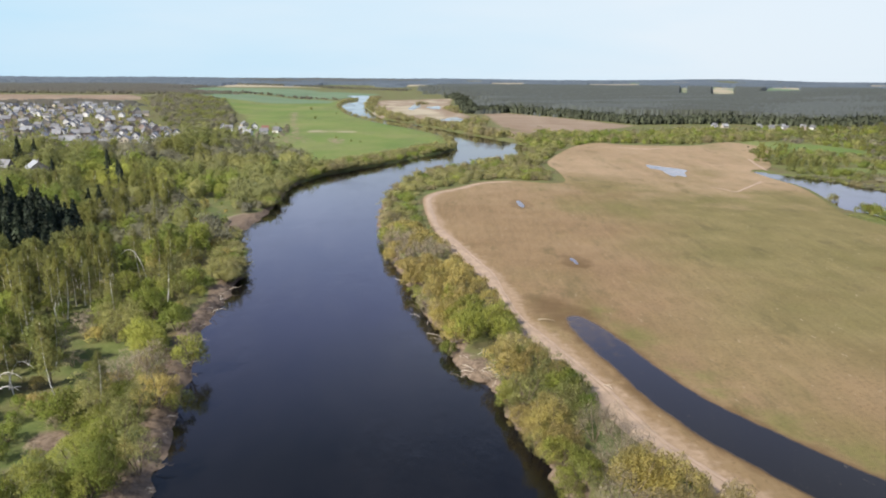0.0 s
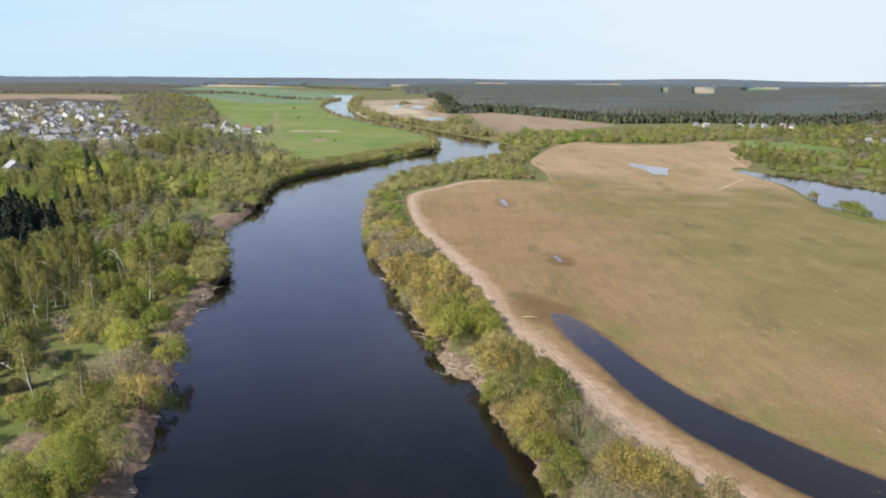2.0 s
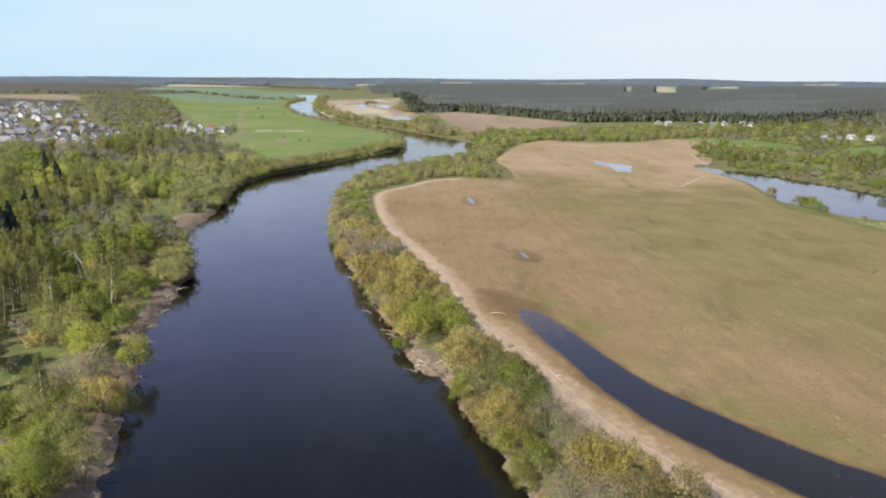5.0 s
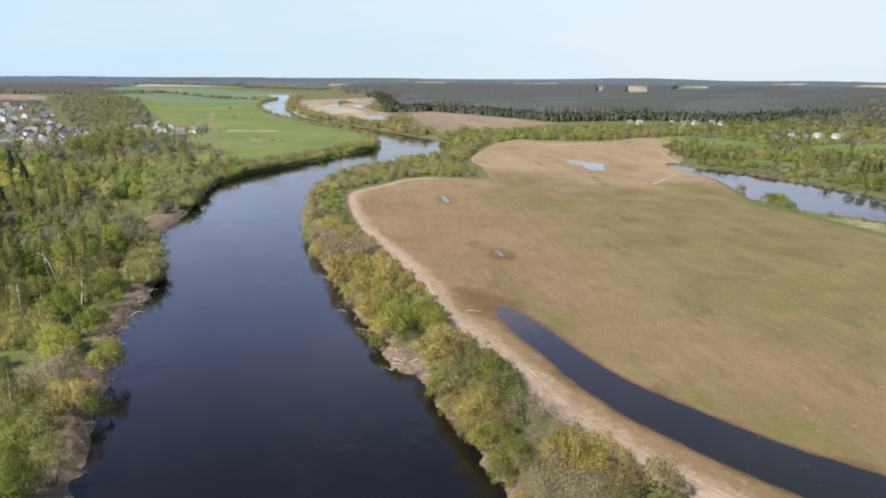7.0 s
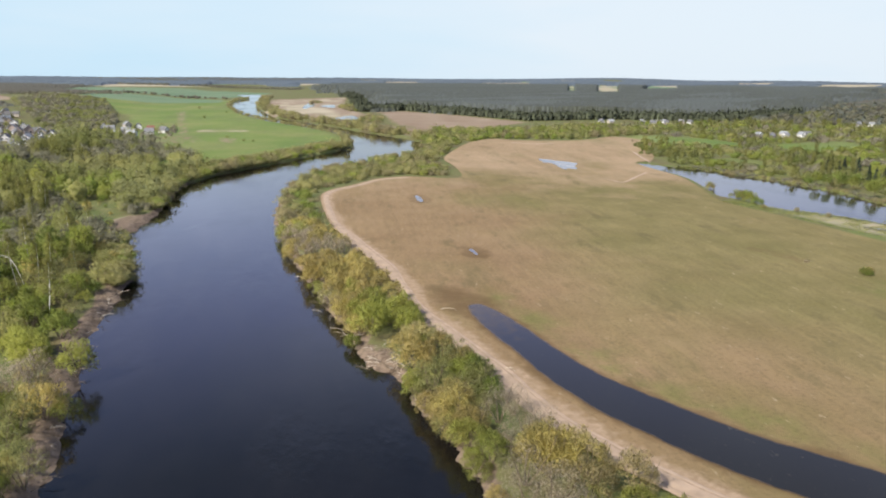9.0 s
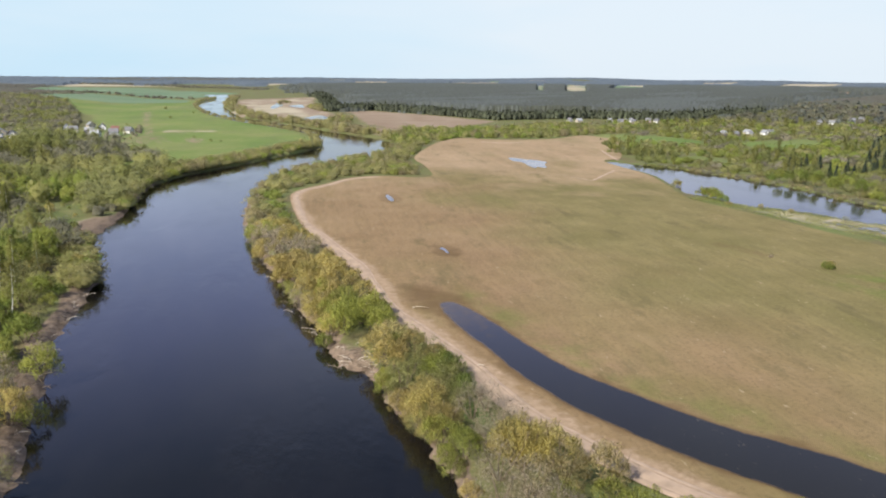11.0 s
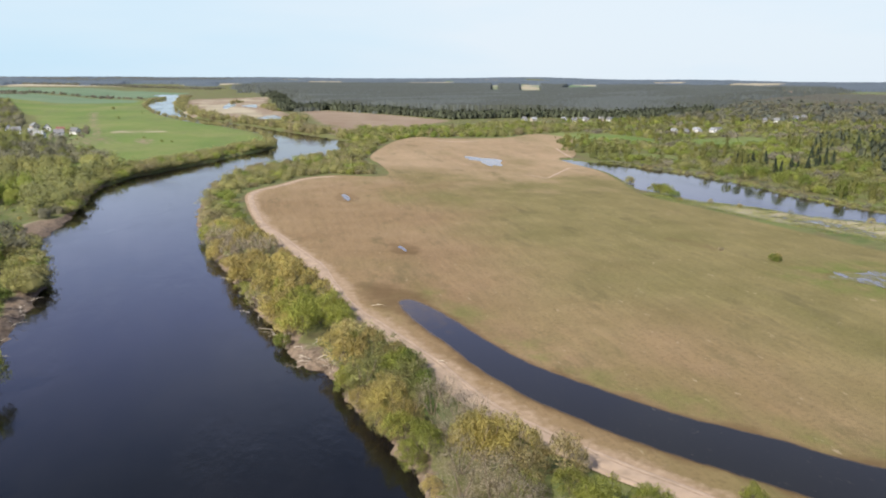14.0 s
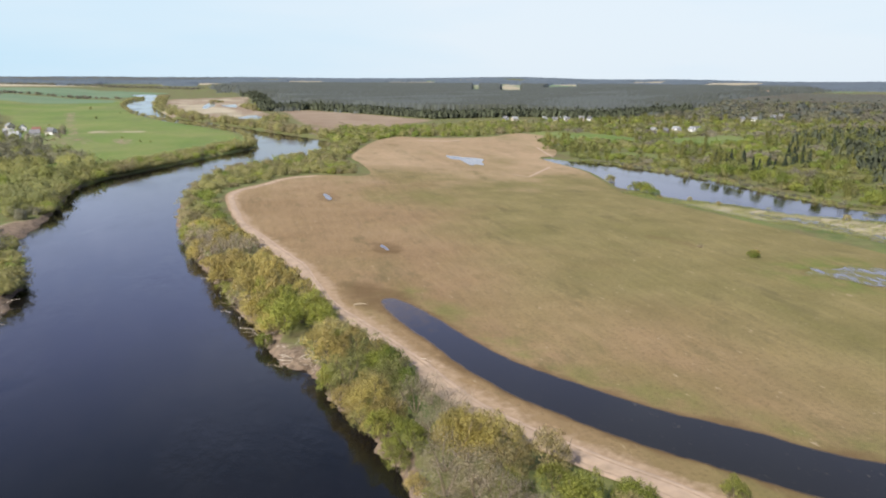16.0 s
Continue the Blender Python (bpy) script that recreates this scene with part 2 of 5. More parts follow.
def pond_material():
    k = Nodes("pond_water")
    deep = k.span(k.maths("ADD", k.attr("deep").outputs["Fac"], k.span(k.noise(0.5, 5, 0.65), 0.25, 0.75, -0.22, 0.22)), 0.1, 0.75)
    mud = k.mix(k.span(k.noise(0.7, 5), 0.35, 0.65), (0.070, 0.047, 0.026), (0.100, 0.072, 0.042))
    body = k.mix(deep, mud, (0.0125, 0.0115, 0.0100))
    fleck = k.span(k.noise(1.3, 4, 0.75, stretch=(1.0, 0.45, 1.0), turn=35), 0.64, 0.70, 0, 0.5)
    k.done(k.mix(fleck, body, (0.075, 0.065, 0.05)), 0.05, 0.42)
    k.put(k.bsdf.inputs["Roughness"], k.span(deep, 0, 1, 0.3, 0.04))
    k.put(k.bsdf.inputs["Specular IOR Level"], k.span(deep, 0, 1, 0.12, 0.37))
    k.bsdf.inputs["IOR"].default_value = 1.333
    k.bump(k.noise(0.9, 4, 0.6), 0.012, 0.25)
    return k.mat


def flooded_material():
    """A film of water over drowned grass."""
    k = Nodes("flooded_grass")
    dry = k.span(k.noise(0.32, 6, 0.7, stretch=(1.0, 0.5, 1.0), turn=40), 0.44, 0.56)
    k.done(k.mix(dry, (0.075, 0.07, 0.055), (0.12, 0.115, 0.05)), 0.1, 0.5)
    k.put(k.bsdf.inputs["Roughness"], k.span(dry, 0, 1, 0.06, 0.9))
    k.put(k.bsdf.inputs["Specular IOR Level"], k.span(dry, 0, 1, 0.5, 0.1))
    k.bsdf.inputs["IOR"].default_value = 1.333
    k.bump(k.noise(1.5, 5), 0.05, 0.2)
    return k.mat


M = {
    "flooded": flooded_material(),
    "ground": ground_material(),
    "field": field_material(),
    "river": water_material("river_water", (0.0032, 0.0028, 0.0026), 0.02, 0.008),
    "pond": pond_material(),
    "puddle": water_material("silty_puddle", (0.065, 0.060, 0.052), 0.03, 0.06),
    "track": plain_material("dry_track_soil", (0.275, 0.205, 0.147), 0.95, 0.22, 0.35),
    "rut": plain_material("wheel_rut_soil", (0.225, 0.165, 0.115), 0.95, 0.25, 0.6),
    "olive": leaf_material("willow_olive_leaf", (0.483, 0.389, 0.142), (0.502, 0.433, 0.142), (0.488, 0.384, 0.191)),
    "scrub": leaf_material("osier_scrub_leaf", (0.280, 0.269, 0.114), (0.332, 0.316, 0.128), (0.339, 0.296, 0.162)),
    "thicket": leaf_material("budding_thicket", (0.281, 0.244, 0.131), (0.312, 0.275, 0.138), (0.312, 0.263, 0.163)),
    "rust": leaf_material("willow_rusty_leaf", (0.446, 0.370, 0.166), (0.483, 0.421, 0.181), (0.465, 0.389, 0.237)),
    "lime": leaf_material("willow_lime_leaf", (0.322, 0.352, 0.078), (0.379, 0.392, 0.092), (0.355, 0.340, 0.115)),
    "green": leaf_material("young_green_leaf", (0.204, 0.271, 0.059), (0.282, 0.309, 0.068), (0.288, 0.271, 0.093)),
    "grey": leaf_material("bare_grey_twig", (0.40, 0.335, 0.235), (0.45, 0.385, 0.275), (0.46, 0.37, 0.28), 0.5),
    "sage": leaf_material("grey_green_leaf", (0.294, 0.302, 0.112), (0.339, 0.332, 0.121), (0.353, 0.312, 0.133)),
    "birch": leaf_material("birch_leaf", (0.179, 0.192, 0.058), (0.212, 0.208, 0.062), (0.213, 0.190, 0.076)),
    "moss": leaf_material("olive_green_leaf", (0.189, 0.212, 0.069), (0.230, 0.240, 0.081), (0.248, 0.231, 0.106)),
    "pale": leaf_material("pale_budding_leaf", (0.248, 0.260, 0.107), (0.288, 0.290, 0.117), (0.284, 0.266, 0.136)),
    "dusk": leaf_material("brown_budding_twig", (0.186, 0.179, 0.118), (0.201, 0.197, 0.126), (0.207, 0.191, 0.132), 0.45),
    "upland": leaf_material("leafless_upland_wood", (0.140, 0.127, 0.097), (0.140, 0.146, 0.108), (0.155, 0.138, 0.108), 0.5, thin=-1.0),
    "spruce": leaf_material("spruce_needle", (0.018, 0.028, 0.016), (0.03, 0.042, 0.022), (0.035, 0.035, 0.022), 0.05, thin=-1.0),
    "needle": leaf_material("dark_evergreen", (0.064, 0.073, 0.044), (0.080, 0.092, 0.056), (0.083, 0.087, 0.059), 0.3, thin=-1.0),
    # the second colour is the paler, bluer end, with aerial haze painted in
    "pine": leaf_material("pine_needle_far_haze", (0.075, 0.082, 0.062), (0.104, 0.116, 0.104), (0.095, 0.096, 0.078), 0.35, thin=-1.0),
    "bare": leaf_material("leafless_twig", (0.177, 0.160, 0.114), (0.201, 0.186, 0.125), (0.213, 0.186, 0.143), 0.3),
    # blue-grey base colour: distance haze painted into the horizon woods
    "haze": leaf_material("hazed_distant_wood", (0.066, 0.084, 0.098), (0.08, 0.10, 0.114), (0.088, 0.102, 0.11), 0.1, thin=-1.0),
    "reed": leaf_material("dead_reed", (0.38, 0.39, 0.14), (0.43, 0.42, 0.17), (0.32, 0.37, 0.10), 0.4, thin=-1.0),
    "bark": plain_material("grey_brown_bark", (0.15, 0.115, 0.08), 0.9, 0.35, 2.0),
    "dead": plain_material("bleached_dead_wood", (0.46, 0.40, 0.32), 0.85, 0.25, 1.5),
}


def birch_bark():
    k = Nodes("birch_bark")
    band = k.noise(2.2, 4, 0.6, stretch=(0.6, 0.6, 2.5))
    return k.done(k.mix(k.span(band, 0.58, 0.66), (0.66, 0.63, 0.57), (0.07, 0.06, 0.05)), 0.7)


M["white_bark"] = birch_bark()


# ---- plan ----
def curve(points, steps=6, closed=False):
    """A smooth line through the points of a plan."""
    p = np.array(points, float)
    n = len(p)
    out = []
    for i in range(n if closed else n - 1):
        a, b, c, d = (p[(i + k) % n] if closed else p[min(max(i + k, 0), n - 1)] for k in (-1, 0, 1, 2))
        for s in np.arange(steps) / steps:
            out.append(0.5 * (2 * b + (c - a) * s + (2 * a - 5 * b + 4 * c - d) * s * s + (3 * b - a - 3 * c + d) * s ** 3))
    if not closed:
        out.append(p[-1])
    return np.array(out)


def inside(poly, xy):
    x, y = xy[:, 0], xy[:, 1]
    hit = np.zeros(len(xy), bool)
    for (x0, y0), (x1, y1) in zip(poly, np.roll(poly, -1, 0)):
        if y0 == y1:
            continue
        hit ^= ((y0 > y) != (y1 > y)) & (x < (x1 - x0) * (y - y0) / (y1 - y0) + x0)
    return hit


def distance(line, xy, closed=True):
    """Metres from each place to a line of the plan."""
    best = np.full(len(xy), 1e9)
    ends = np.roll(line, -1, 0) if closed else line[1:]
    for a, b in zip(line, ends):
        d = b - a
        s = np.clip(((xy - a) @ d) / max(d @ d, 1e-9), 0, 1)
        best = np.minimum(best, ((xy - a - s[:, None] * d) ** 2).sum(1))
    return np.sqrt(best)


def signed(poly, xy):
    return np.where(inside(poly, xy), -1, 1) * distance(poly, xy)


def ease(a, b, v):
    s = np.clip((v - a) / (b - a), 0, 1)
    return s * s * (3 - 2 * s)


def waves(xy, size, seed):
    """Smooth unevenness in the plan, about -1 to 1."""
    rng = np.random.default_rng(seed)
    out = np.zeros(len(xy))
    for k in range(7):
        a, f = rng.uniform(0, 6.28), 6.28 / size * rng.uniform(0.6, 1.9)
        out += np.sin(xy[:, 0] * math.cos(a) * f + xy[:, 1] * math.sin(a) * f + rng.uniform(0, 6.28))
    return out / 3.5


LEFT_BANK = [(-60, -260), (-44, -60), (-40, 60), (-42, 91), (-44, 104), (-48, 121), (-51, 133), (-55, 150), (-57, 171), (-59, 196), (-61, 212),
             (-71, 242), (-76, 271), (-75, 293), (-78, 341), (-80, 373), (-73, 408), (-63, 429), (-52, 448), (-36, 474), (-14, 518), (6, 553)]
MEADOW_BANK = [(11, 585), (1, 674), (-27, 751), (-61, 820), (-96, 903), (-132, 1018), (-174, 1223), (-192, 1424), (-182, 1560), (-250, 1800)]
FAR_BANK = [(-190, 1830), (-160, 1570), (-139, 1268), (-94, 996), (-67, 900), (-29, 823), (8, 740), (44, 660), (66, 605)]
RIGHT_BANK = [(63, 560), (48, 508), (33, 484), (5, 452), (-18, 404), (-27, 352), (-28, 314), (-27, 283), (-22, 254), (-18, 229), (-11, 203),
              (-7, 184), (-4, 170), (1, 155), (2, 143), (4, 134), (8, 130), (11, 125), (12, 117), (15, 106), (17, 96), (19, 60), (14, -60), (-4, -260)]
RIVER = np.concatenate([curve(LEFT_BANK + MEADOW_BANK), curve(FAR_BANK + RIGHT_BANK)])
OXBOW = curve([(190, 436), (191, 405), (193, 374), (184, 331), (180, 314), (186, 301), (187, 282), (197, 270), (207, 256), (214, 237), (239, 213), (272, 176), (328, 128),
               (350, 150), (286, 200), (252, 226), (244, 252), (239, 280), (240, 316), (232, 353), (223, 376), (219, 392), (209, 405), (198, 424)], 5, True)
FIELD = curve([(70, 20), (55, 64), (45, 80), (37, 92), (31, 107), (27, 125), (22, 142), (16, 165), (13, 186), (9, 206), (1, 236), (-5, 271), (-9, 315),
               (-9, 336), (-4, 349), (6, 362), (20, 382), (37, 389), (64, 382), (69, 427), (68, 467), (82, 517), (108, 583), (131, 608), (151, 592),
               (202, 589), (247, 621), (259, 566), (235, 521), (218, 475), (203, 446), (189, 438), (187, 410), (188, 374), (180, 334), (174, 312), (171, 292), (178, 262), (188, 206), (194, 171), (205, 100), (230, 20)], 5, True)
TRACK = curve([(68, 30), (56, 67), (46.5, 82), (39.3, 94), (33, 108), (29, 125), (24, 142), (18, 163), (15.6, 185), (12.2, 206), (4.6, 236), (-2.6, 270),
               (-6.5, 315), (-6.5, 335), (-2, 348), (8, 360), (20, 379), (36, 386)], 8)
POND = curve([(29.8, 160), (30.2, 165), (33.5, 165.5), (36.9, 159), (39.2, 152), (41.8, 142), (44.7, 130.5), (47.7, 122), (51, 115.3), (57.6, 105), (63.6, 96), (69.9, 89), (75.9, 83), (80.7, 76.7), (88, 70.5), (108, 56), (104, 42),
              (80, 58), (68.8, 69), (61.7, 77.6), (56.2, 84), (50.8, 91.7), (45.2, 101.6), (42.1, 107), (39.5, 115), (36.7, 124), (34.8, 134.5), (32.8, 141.5), (31, 151)], 6, True)
PUDDLES = [curve([(33, 318), (34.5, 327), (36.8, 321), (36.5, 312), (34, 309.5)], 6, True),
           curve([(39.6, 221), (41.5, 223), (43.2, 217), (42.4, 213.5), (40.6, 215)], 6, True),
           curve([(131, 463), (137, 457), (142, 449), (147, 444), (149, 436), (144, 424), (140, 409), (136, 413), (133, 408), (132, 422), (133, 436), (129, 446)], 5, True),
           curve([(152.8, 161), (158.8, 163.5), (161.7, 160.2), (169.6, 162), (173, 159.2), (184, 153), (194, 140), (184, 132), (172, 138), (163, 142.5), (159.8, 144.4), (157.9, 148.2), (154.6, 154.7), (152, 157)], 5, True)]
SEEP = curve([(24, 181), (33, 173), (36.5, 163), (31, 155), (28, 158), (25, 168)], 5, True)
DAMP = curve([(134, 214), (138, 211), (141, 203), (142, 194), (139, 196), (135, 204)], 5, True)
MEADOW = np.array([(-98, 415), (-66, 436), (-52, 452), (-36, 478), (-14, 522), (5, 560), (6, 590), (-6, 674), (-34, 751), (-68, 820), (-103, 903), (-140, 1018),
                   (-182, 1223), (-200, 1424), (-300, 1500), (-520, 1560), (-400, 1250), (-260, 950), (-215, 800), (-205, 690), (-170, 620), (-140, 540), (-118, 470)], float)
GLADES = [np.array(p, float) for p in (
    [(-117, 327), (-105, 334), (-93, 318), (-86, 285), (-79, 252), (-97, 262), (-107, 303)],
    [(-92, 158), (-89, 166), (-83, 163), (-80, 150), (-72, 144), (-66, 146), (-61, 138), (-62, 127), (-66, 121), (-72, 121), (-76, 131), (-82, 140), (-87, 149)],
    [(-75, 110), (-71, 113), (-63, 109), (-57, 101), (-56, 93), (-57, 84), (-66, 80), (-76, 92)],
    [(-104, 172), (-100, 184), (-94, 178), (-96, 168)],
    [(-84, 114), (-77, 111), (-75, 118), (-79, 127), (-84, 133), (-87, 128)])]
FARMYARD = np.array([(-214, 348), (-186, 346), (-172, 318), (-196, 308)], float)
BEACH = np.array([(-88, 286), (-84, 294), (-74, 294), (-72, 262), (-66, 232), (-70, 230), (-82, 258)], float)
BARE_BANK = np.array([(-90, 288), (-84, 296), (-72, 296), (-66, 250), (-57, 216), (-63, 214), (-72, 232), (-83, 258)], float)
TAN = [np.array(p, float) for p in (
    [(59, 1000), (40, 1025), (93, 1045), (157, 941), (215, 812), (150, 735), (126, 716), (87, 715), (62, 790)],          # brown field past the bend
    [(-85, 935), (-115, 1230), (-131, 1461), (18, 1600), (10, 1300), (30, 1000), (45, 880), (-10, 890), (-60, 960)],     # flooded sand flats
    [(-640, 1050), (-560, 1130), (-480, 1200), (-600, 1400), (-800, 1330), (-900, 1130), (-760, 1040)],                  # ploughed slope past the village
    [(1410, 1821), (1674, 2050), (1600, 1800), (1436, 1646), (1244, 1542)])]
CLEARINGS = [np.array(p, float) for p in (
    [(562, 1736), (580, 1737), (970, 2911), (938, 2904)], [(621, 1691), (656, 1645), (1175, 2962), (1118, 3054)], [(527, 2717), (723, 2749), (960, 3600), (700, 3550)],
    [(1240, 1545), (1300, 1580), (1450, 1800), (1400, 1815)], [(1714, 2504), (2029, 2538), (2750, 3350), (2500, 3450)], [(1788, 3082), (1940, 3110), (2330, 3650), (2150, 3700)],
    [(200, 3000), (330, 3000), (400, 3700), (230, 3700)], [(838, 1940), (905, 1915), (955, 1960), (1478, 3034), (1330, 3000)])]
PASTURE = [np.array(p, float) for p in (
    [(-520, 1600), (-330, 1560), (-230, 1520), (-160, 1850), (-280, 2000), (-700, 2200), (-900, 2050)],
    [(275, 640), (320, 600), (330, 560), (300, 520), (262, 560), (250, 610)], [(236, 440), (262, 460), (285, 432), (255, 412)],
    [(340, 548), (430, 560), (420, 505), (345, 490)], [(176, 302), (196, 284), (205, 258), (221, 240), (246, 214), (275, 178), (198, 168), (190, 206), (180, 262)])]
VILLAGE = np.array([(-300, 432), (-240, 446), (-196, 454), (-188, 500), (-205, 560), (-300, 760), (-420, 985), (-640, 950), (-470, 640), (-360, 480)], float)


HAMLET = np.array([(-215, 598), (-142, 605), (-150, 740), (-240, 770)], float)


def height(xy):
    """Ground height over the river at places of the plan, away from the water."""
    x, y = xy[:, 0], xy[:, 1]
    r = np.hypot(x, y)
    up = 10 * ease(0, 90, -x - (70 + 0.12 * y)) * (1 - ease(540, 700, y) * ease(-440, -270, x))
    up = up + 6 * ease(500, 1200, -x) + 5 * ease(300, 800, x - 0.15 * y)
    up = up * (1 - 0.9 * ease(1400, 3200, r))
    far = ease(1500, 4300, r) * (2 + 4 * waves(xy, 2600, 5)) + ease(3600, 4900, r) * (3 + 4 * waves(xy, 1500, 9))
    return 1.6 + up + far + 0.25 * waves(xy, 45, 3) * ease(8, 30, np.abs(up) * 10 + 8)


HOMES = [np.array([(x + 15 * math.cos(a) * w, y + 4 + 19 * math.sin(a)) for a in np.arange(0, 6.2, 0.7)]) for x, y, w in ((304, 785, 0.8), (370, 772, 1.6), (406, 600, 1.5), (565, 708, 1.0), (630, 728, 1.5))]

# ---- meshes ----
def mesh(name, verts, faces, mats, smooth=False, which=None):
    """A mesh of four-cornered faces."""
    verts, faces = np.asarray(verts, np.float32), np.asarray(faces, np.int32)
    me = bpy.data.meshes.new(name)
    me.vertices.add(len(verts))
    me.vertices.foreach_set("co", verts.ravel())
    me.loops.add(faces.size)
    me.loops.foreach_set("vertex_index", faces.ravel())
    me.polygons.add(len(faces))
    me.polygons.foreach_set("loop_start", np.arange(0, faces.size, 4, dtype=np.int32))
    me.polygons.foreach_set("use_smooth", np.broadcast_to(np.asarray(smooth, bool), len(faces)).copy())
    if which is not None:
        me.polygons.foreach_set("material_index", np.asarray(which, np.int32))
    for m in mats if isinstance(mats, (list, tuple)) else [mats]:
        me.materials.append(m)
    me.update(calc_edges=True)
    return me


def soft_normals(verts, faces, centre, leafy_part=0.3, up=0.6):
    """Leaf normals that follow the round of the crown, so that it shades as one soft body."""
    q = np.asarray(verts, float)[np.asarray(faces)]
    fn = np.cross(q[:, 2] - q[:, 0], q[:, 3] - q[:, 1])
    fn = unit(fn)
    out = unit(q.mean(1) - centre)
    fn *= np.where((fn * out).sum(1, keepdims=True) < 0, -1, 1)
    both = unit(out * 0.55 + fn * leafy_part + (0, 0, up))
    full = np.zeros((len(verts), 3))
    full[np.asarray(faces).ravel()] = np.repeat(both, 4, 0)
    return full


def crown_part(verts, faces, normals, material, parent):
    ob = new("crown", mesh("crown", verts, faces, material, True))
    ob.parent = parent
    ob.data.normals_split_custom_set_from_vertices(normals)
    return ob


def part(name, verts, faces, material, parent, label="", smooth=False):
    ob = new(name, mesh(name, verts, faces, material, smooth))
    ob.parent = parent
    if label:
        ob["label"] = label
    return ob


def sheet(name, outline, z, material, label, category, kind="structure", lumps=0.0):
    """A flat piece of ground or water within an outline."""
    bm = bmesh.new()
    bm.faces.new([bm.verts.new((x, y, z)) for x, y in outline])
    bmesh.ops.triangulate(bm, faces=bm.faces[:])
    bmesh.ops.recalc_face_normals(bm, faces=bm.faces[:])
    if sum(f.normal.z for f in bm.faces) < 0:
        bmesh.ops.reverse_faces(bm, faces=bm.faces[:])
    me = bpy.data.meshes.new(name)
    bm.to_mesh(me)
    bm.free()
    me.materials.append(material)
    return tagged(new(name, me), label, category, kind=kind)


def swollen(outline, by, wobble=0.0, seed=0):
    """The outline pushed outward."""
    t = np.roll(outline, -1, 0) - np.roll(outline, 1, 0)
    nrm = np.stack([t[:, 1], -t[:, 0]], 1) / np.maximum(np.hypot(*t.T), 1e-6)[:, None]
    area = (outline[:, 0] * np.roll(outline[:, 1], -1) - np.roll(outline[:, 0], -1) * outline[:, 1]).sum()
    nrm *= 1 if area > 0 else -1
    return outline + nrm * (by + wobble * waves(outline, 9, seed)[:, None])


# ---- ground: one sheet, fine where the camera looks, out to the horizon ----
az = np.radians(np.concatenate([np.arange(-180, -42, 4.0), np.arange(-42, 62, 0.28), np.arange(62, 180, 4.0)]))
rr = np.concatenate([[0.002, 4, 10, 20, 30, 40, 50], 58 * 1.0105 ** np.arange(0, 232), 660 * 1.021 ** np.arange(0, 97)])
rr = np.append(rr[rr < 4900], 4940)
A_, R_ = np.meshgrid(az, rr)
XY = np.stack([(R_ * np.sin(A_)).ravel() - 3.0, (R_ * np.cos(A_)).ravel() - 5.0], 1)
near = (R_.ravel() < 2100)
sd_river, sd_oxbow = np.full(len(XY), 999.0), np.full(len(XY), 999.0)
sd_river[near] = signed(RIVER, XY[near])
box = (XY[:, 0] > 130) & (XY[:, 0] < 400) & (XY[:, 1] > 90) & (XY[:, 1] < 490)
sd_oxbow[box] = signed(OXBOW, XY[box])
ragged = sd_river + 0.9 * waves(XY, 11, 21) + 0.5 * waves(XY, 4, 22)
wet = np.minimum(ragged, sd_oxbow + 1.8)
bank = ease(-0.5, 3.2, wet)
Z = np.where(wet > -0.5, 0.0, -1.6 * ease(0, 6, -wet)) + bank * height(XY) - 0.25 * (1 - bank)
n_az = len(az)
iy, ix = np.meshgrid(np.arange(len(rr) - 1), np.arange(n_az), indexing="ij")
jx = (ix + 1) % n_az
QUADS = np.stack([iy * n_az + ix, iy * n_az + jx, (iy + 1) * n_az + jx, (iy + 1) * n_az + ix], -1).reshape(-1, 4)
ground = new("ground", mesh("ground", np.c_[XY, Z], QUADS, M["ground"], True))
tagged(ground, "spring grass, leaf litter and muddy river banks", "ground", kind="structure")
zones = np.zeros((len(XY), 5), np.float32)
zones[:, 0] = np.maximum((1 - ease(1.5, 5.0, ragged - 1.9 * (XY[:, 0] < -30) * (XY[:, 1] < 215))) * np.where(R_.ravel() < 400, 1.0, 0.3), 0.5 * (1 - ease(0.5, 3.0, sd_oxbow)))


def lay(polys, column, soft, most):
    for poly in polys:
        lo, hi = poly.min(0) - soft, poly.max(0) + soft
        at = np.flatnonzero(((XY > lo) & (XY < hi)).all(1))
        zones[at, column] = np.maximum(zones[at, column], most * ease(-soft, soft, -signed(poly, XY[at])))


lay([MEADOW] + PASTURE[:4], 1, 14.0, 1.0)
lay(PASTURE[4:], 1, 9.0, 0.62)
lay(GLADES, 1, 7.0, 0.7)
lay(GLADES[2:3], 2, 8.0, 0.34)
lay(GLADES[1:2], 2, 8.0, 0.3)
lay(TAN, 2, 12.0, 1.0)
lay([VILLAGE], 2, 25.0, 0.35)
lay(TAN[1:2], 3, 12.0, 0.5)
lay([np.array([(80, 600), (52, 668), (18, 748), (-16, 830), (-52, 905), (-24, 930), (4, 890), (34, 812), (62, 752), (98, 705), (122, 690)], float)], 2, 10.0, 0.75)
lay([np.array([(-90, 1187), (-55, 1250), (-29, 1122), (-2, 1032), (6, 931), (-17, 925), (-45, 985), (-73, 1060)], float)], 3, 9.0, 0.75)
lay([np.array([(12, 160), (1, 206), (-7, 271), (-11, 315), (-11, 338), (-6, 353), (4, 369), (-6, 374), (-18, 352), (-20, 315), (-16, 271), (-6, 206), (5, 160)], float), np.array([(20, 142), (27, 112), (36, 90), (48, 72), (42, 70), (30, 86), (21, 108), (15, 140)], float)], 1, 4.0, 0.9)
lay([np.array([(196, 264), (216, 236), (242, 204), (232, 194), (206, 224), (190, 254)], float)], 3, 7.0, 0.75)
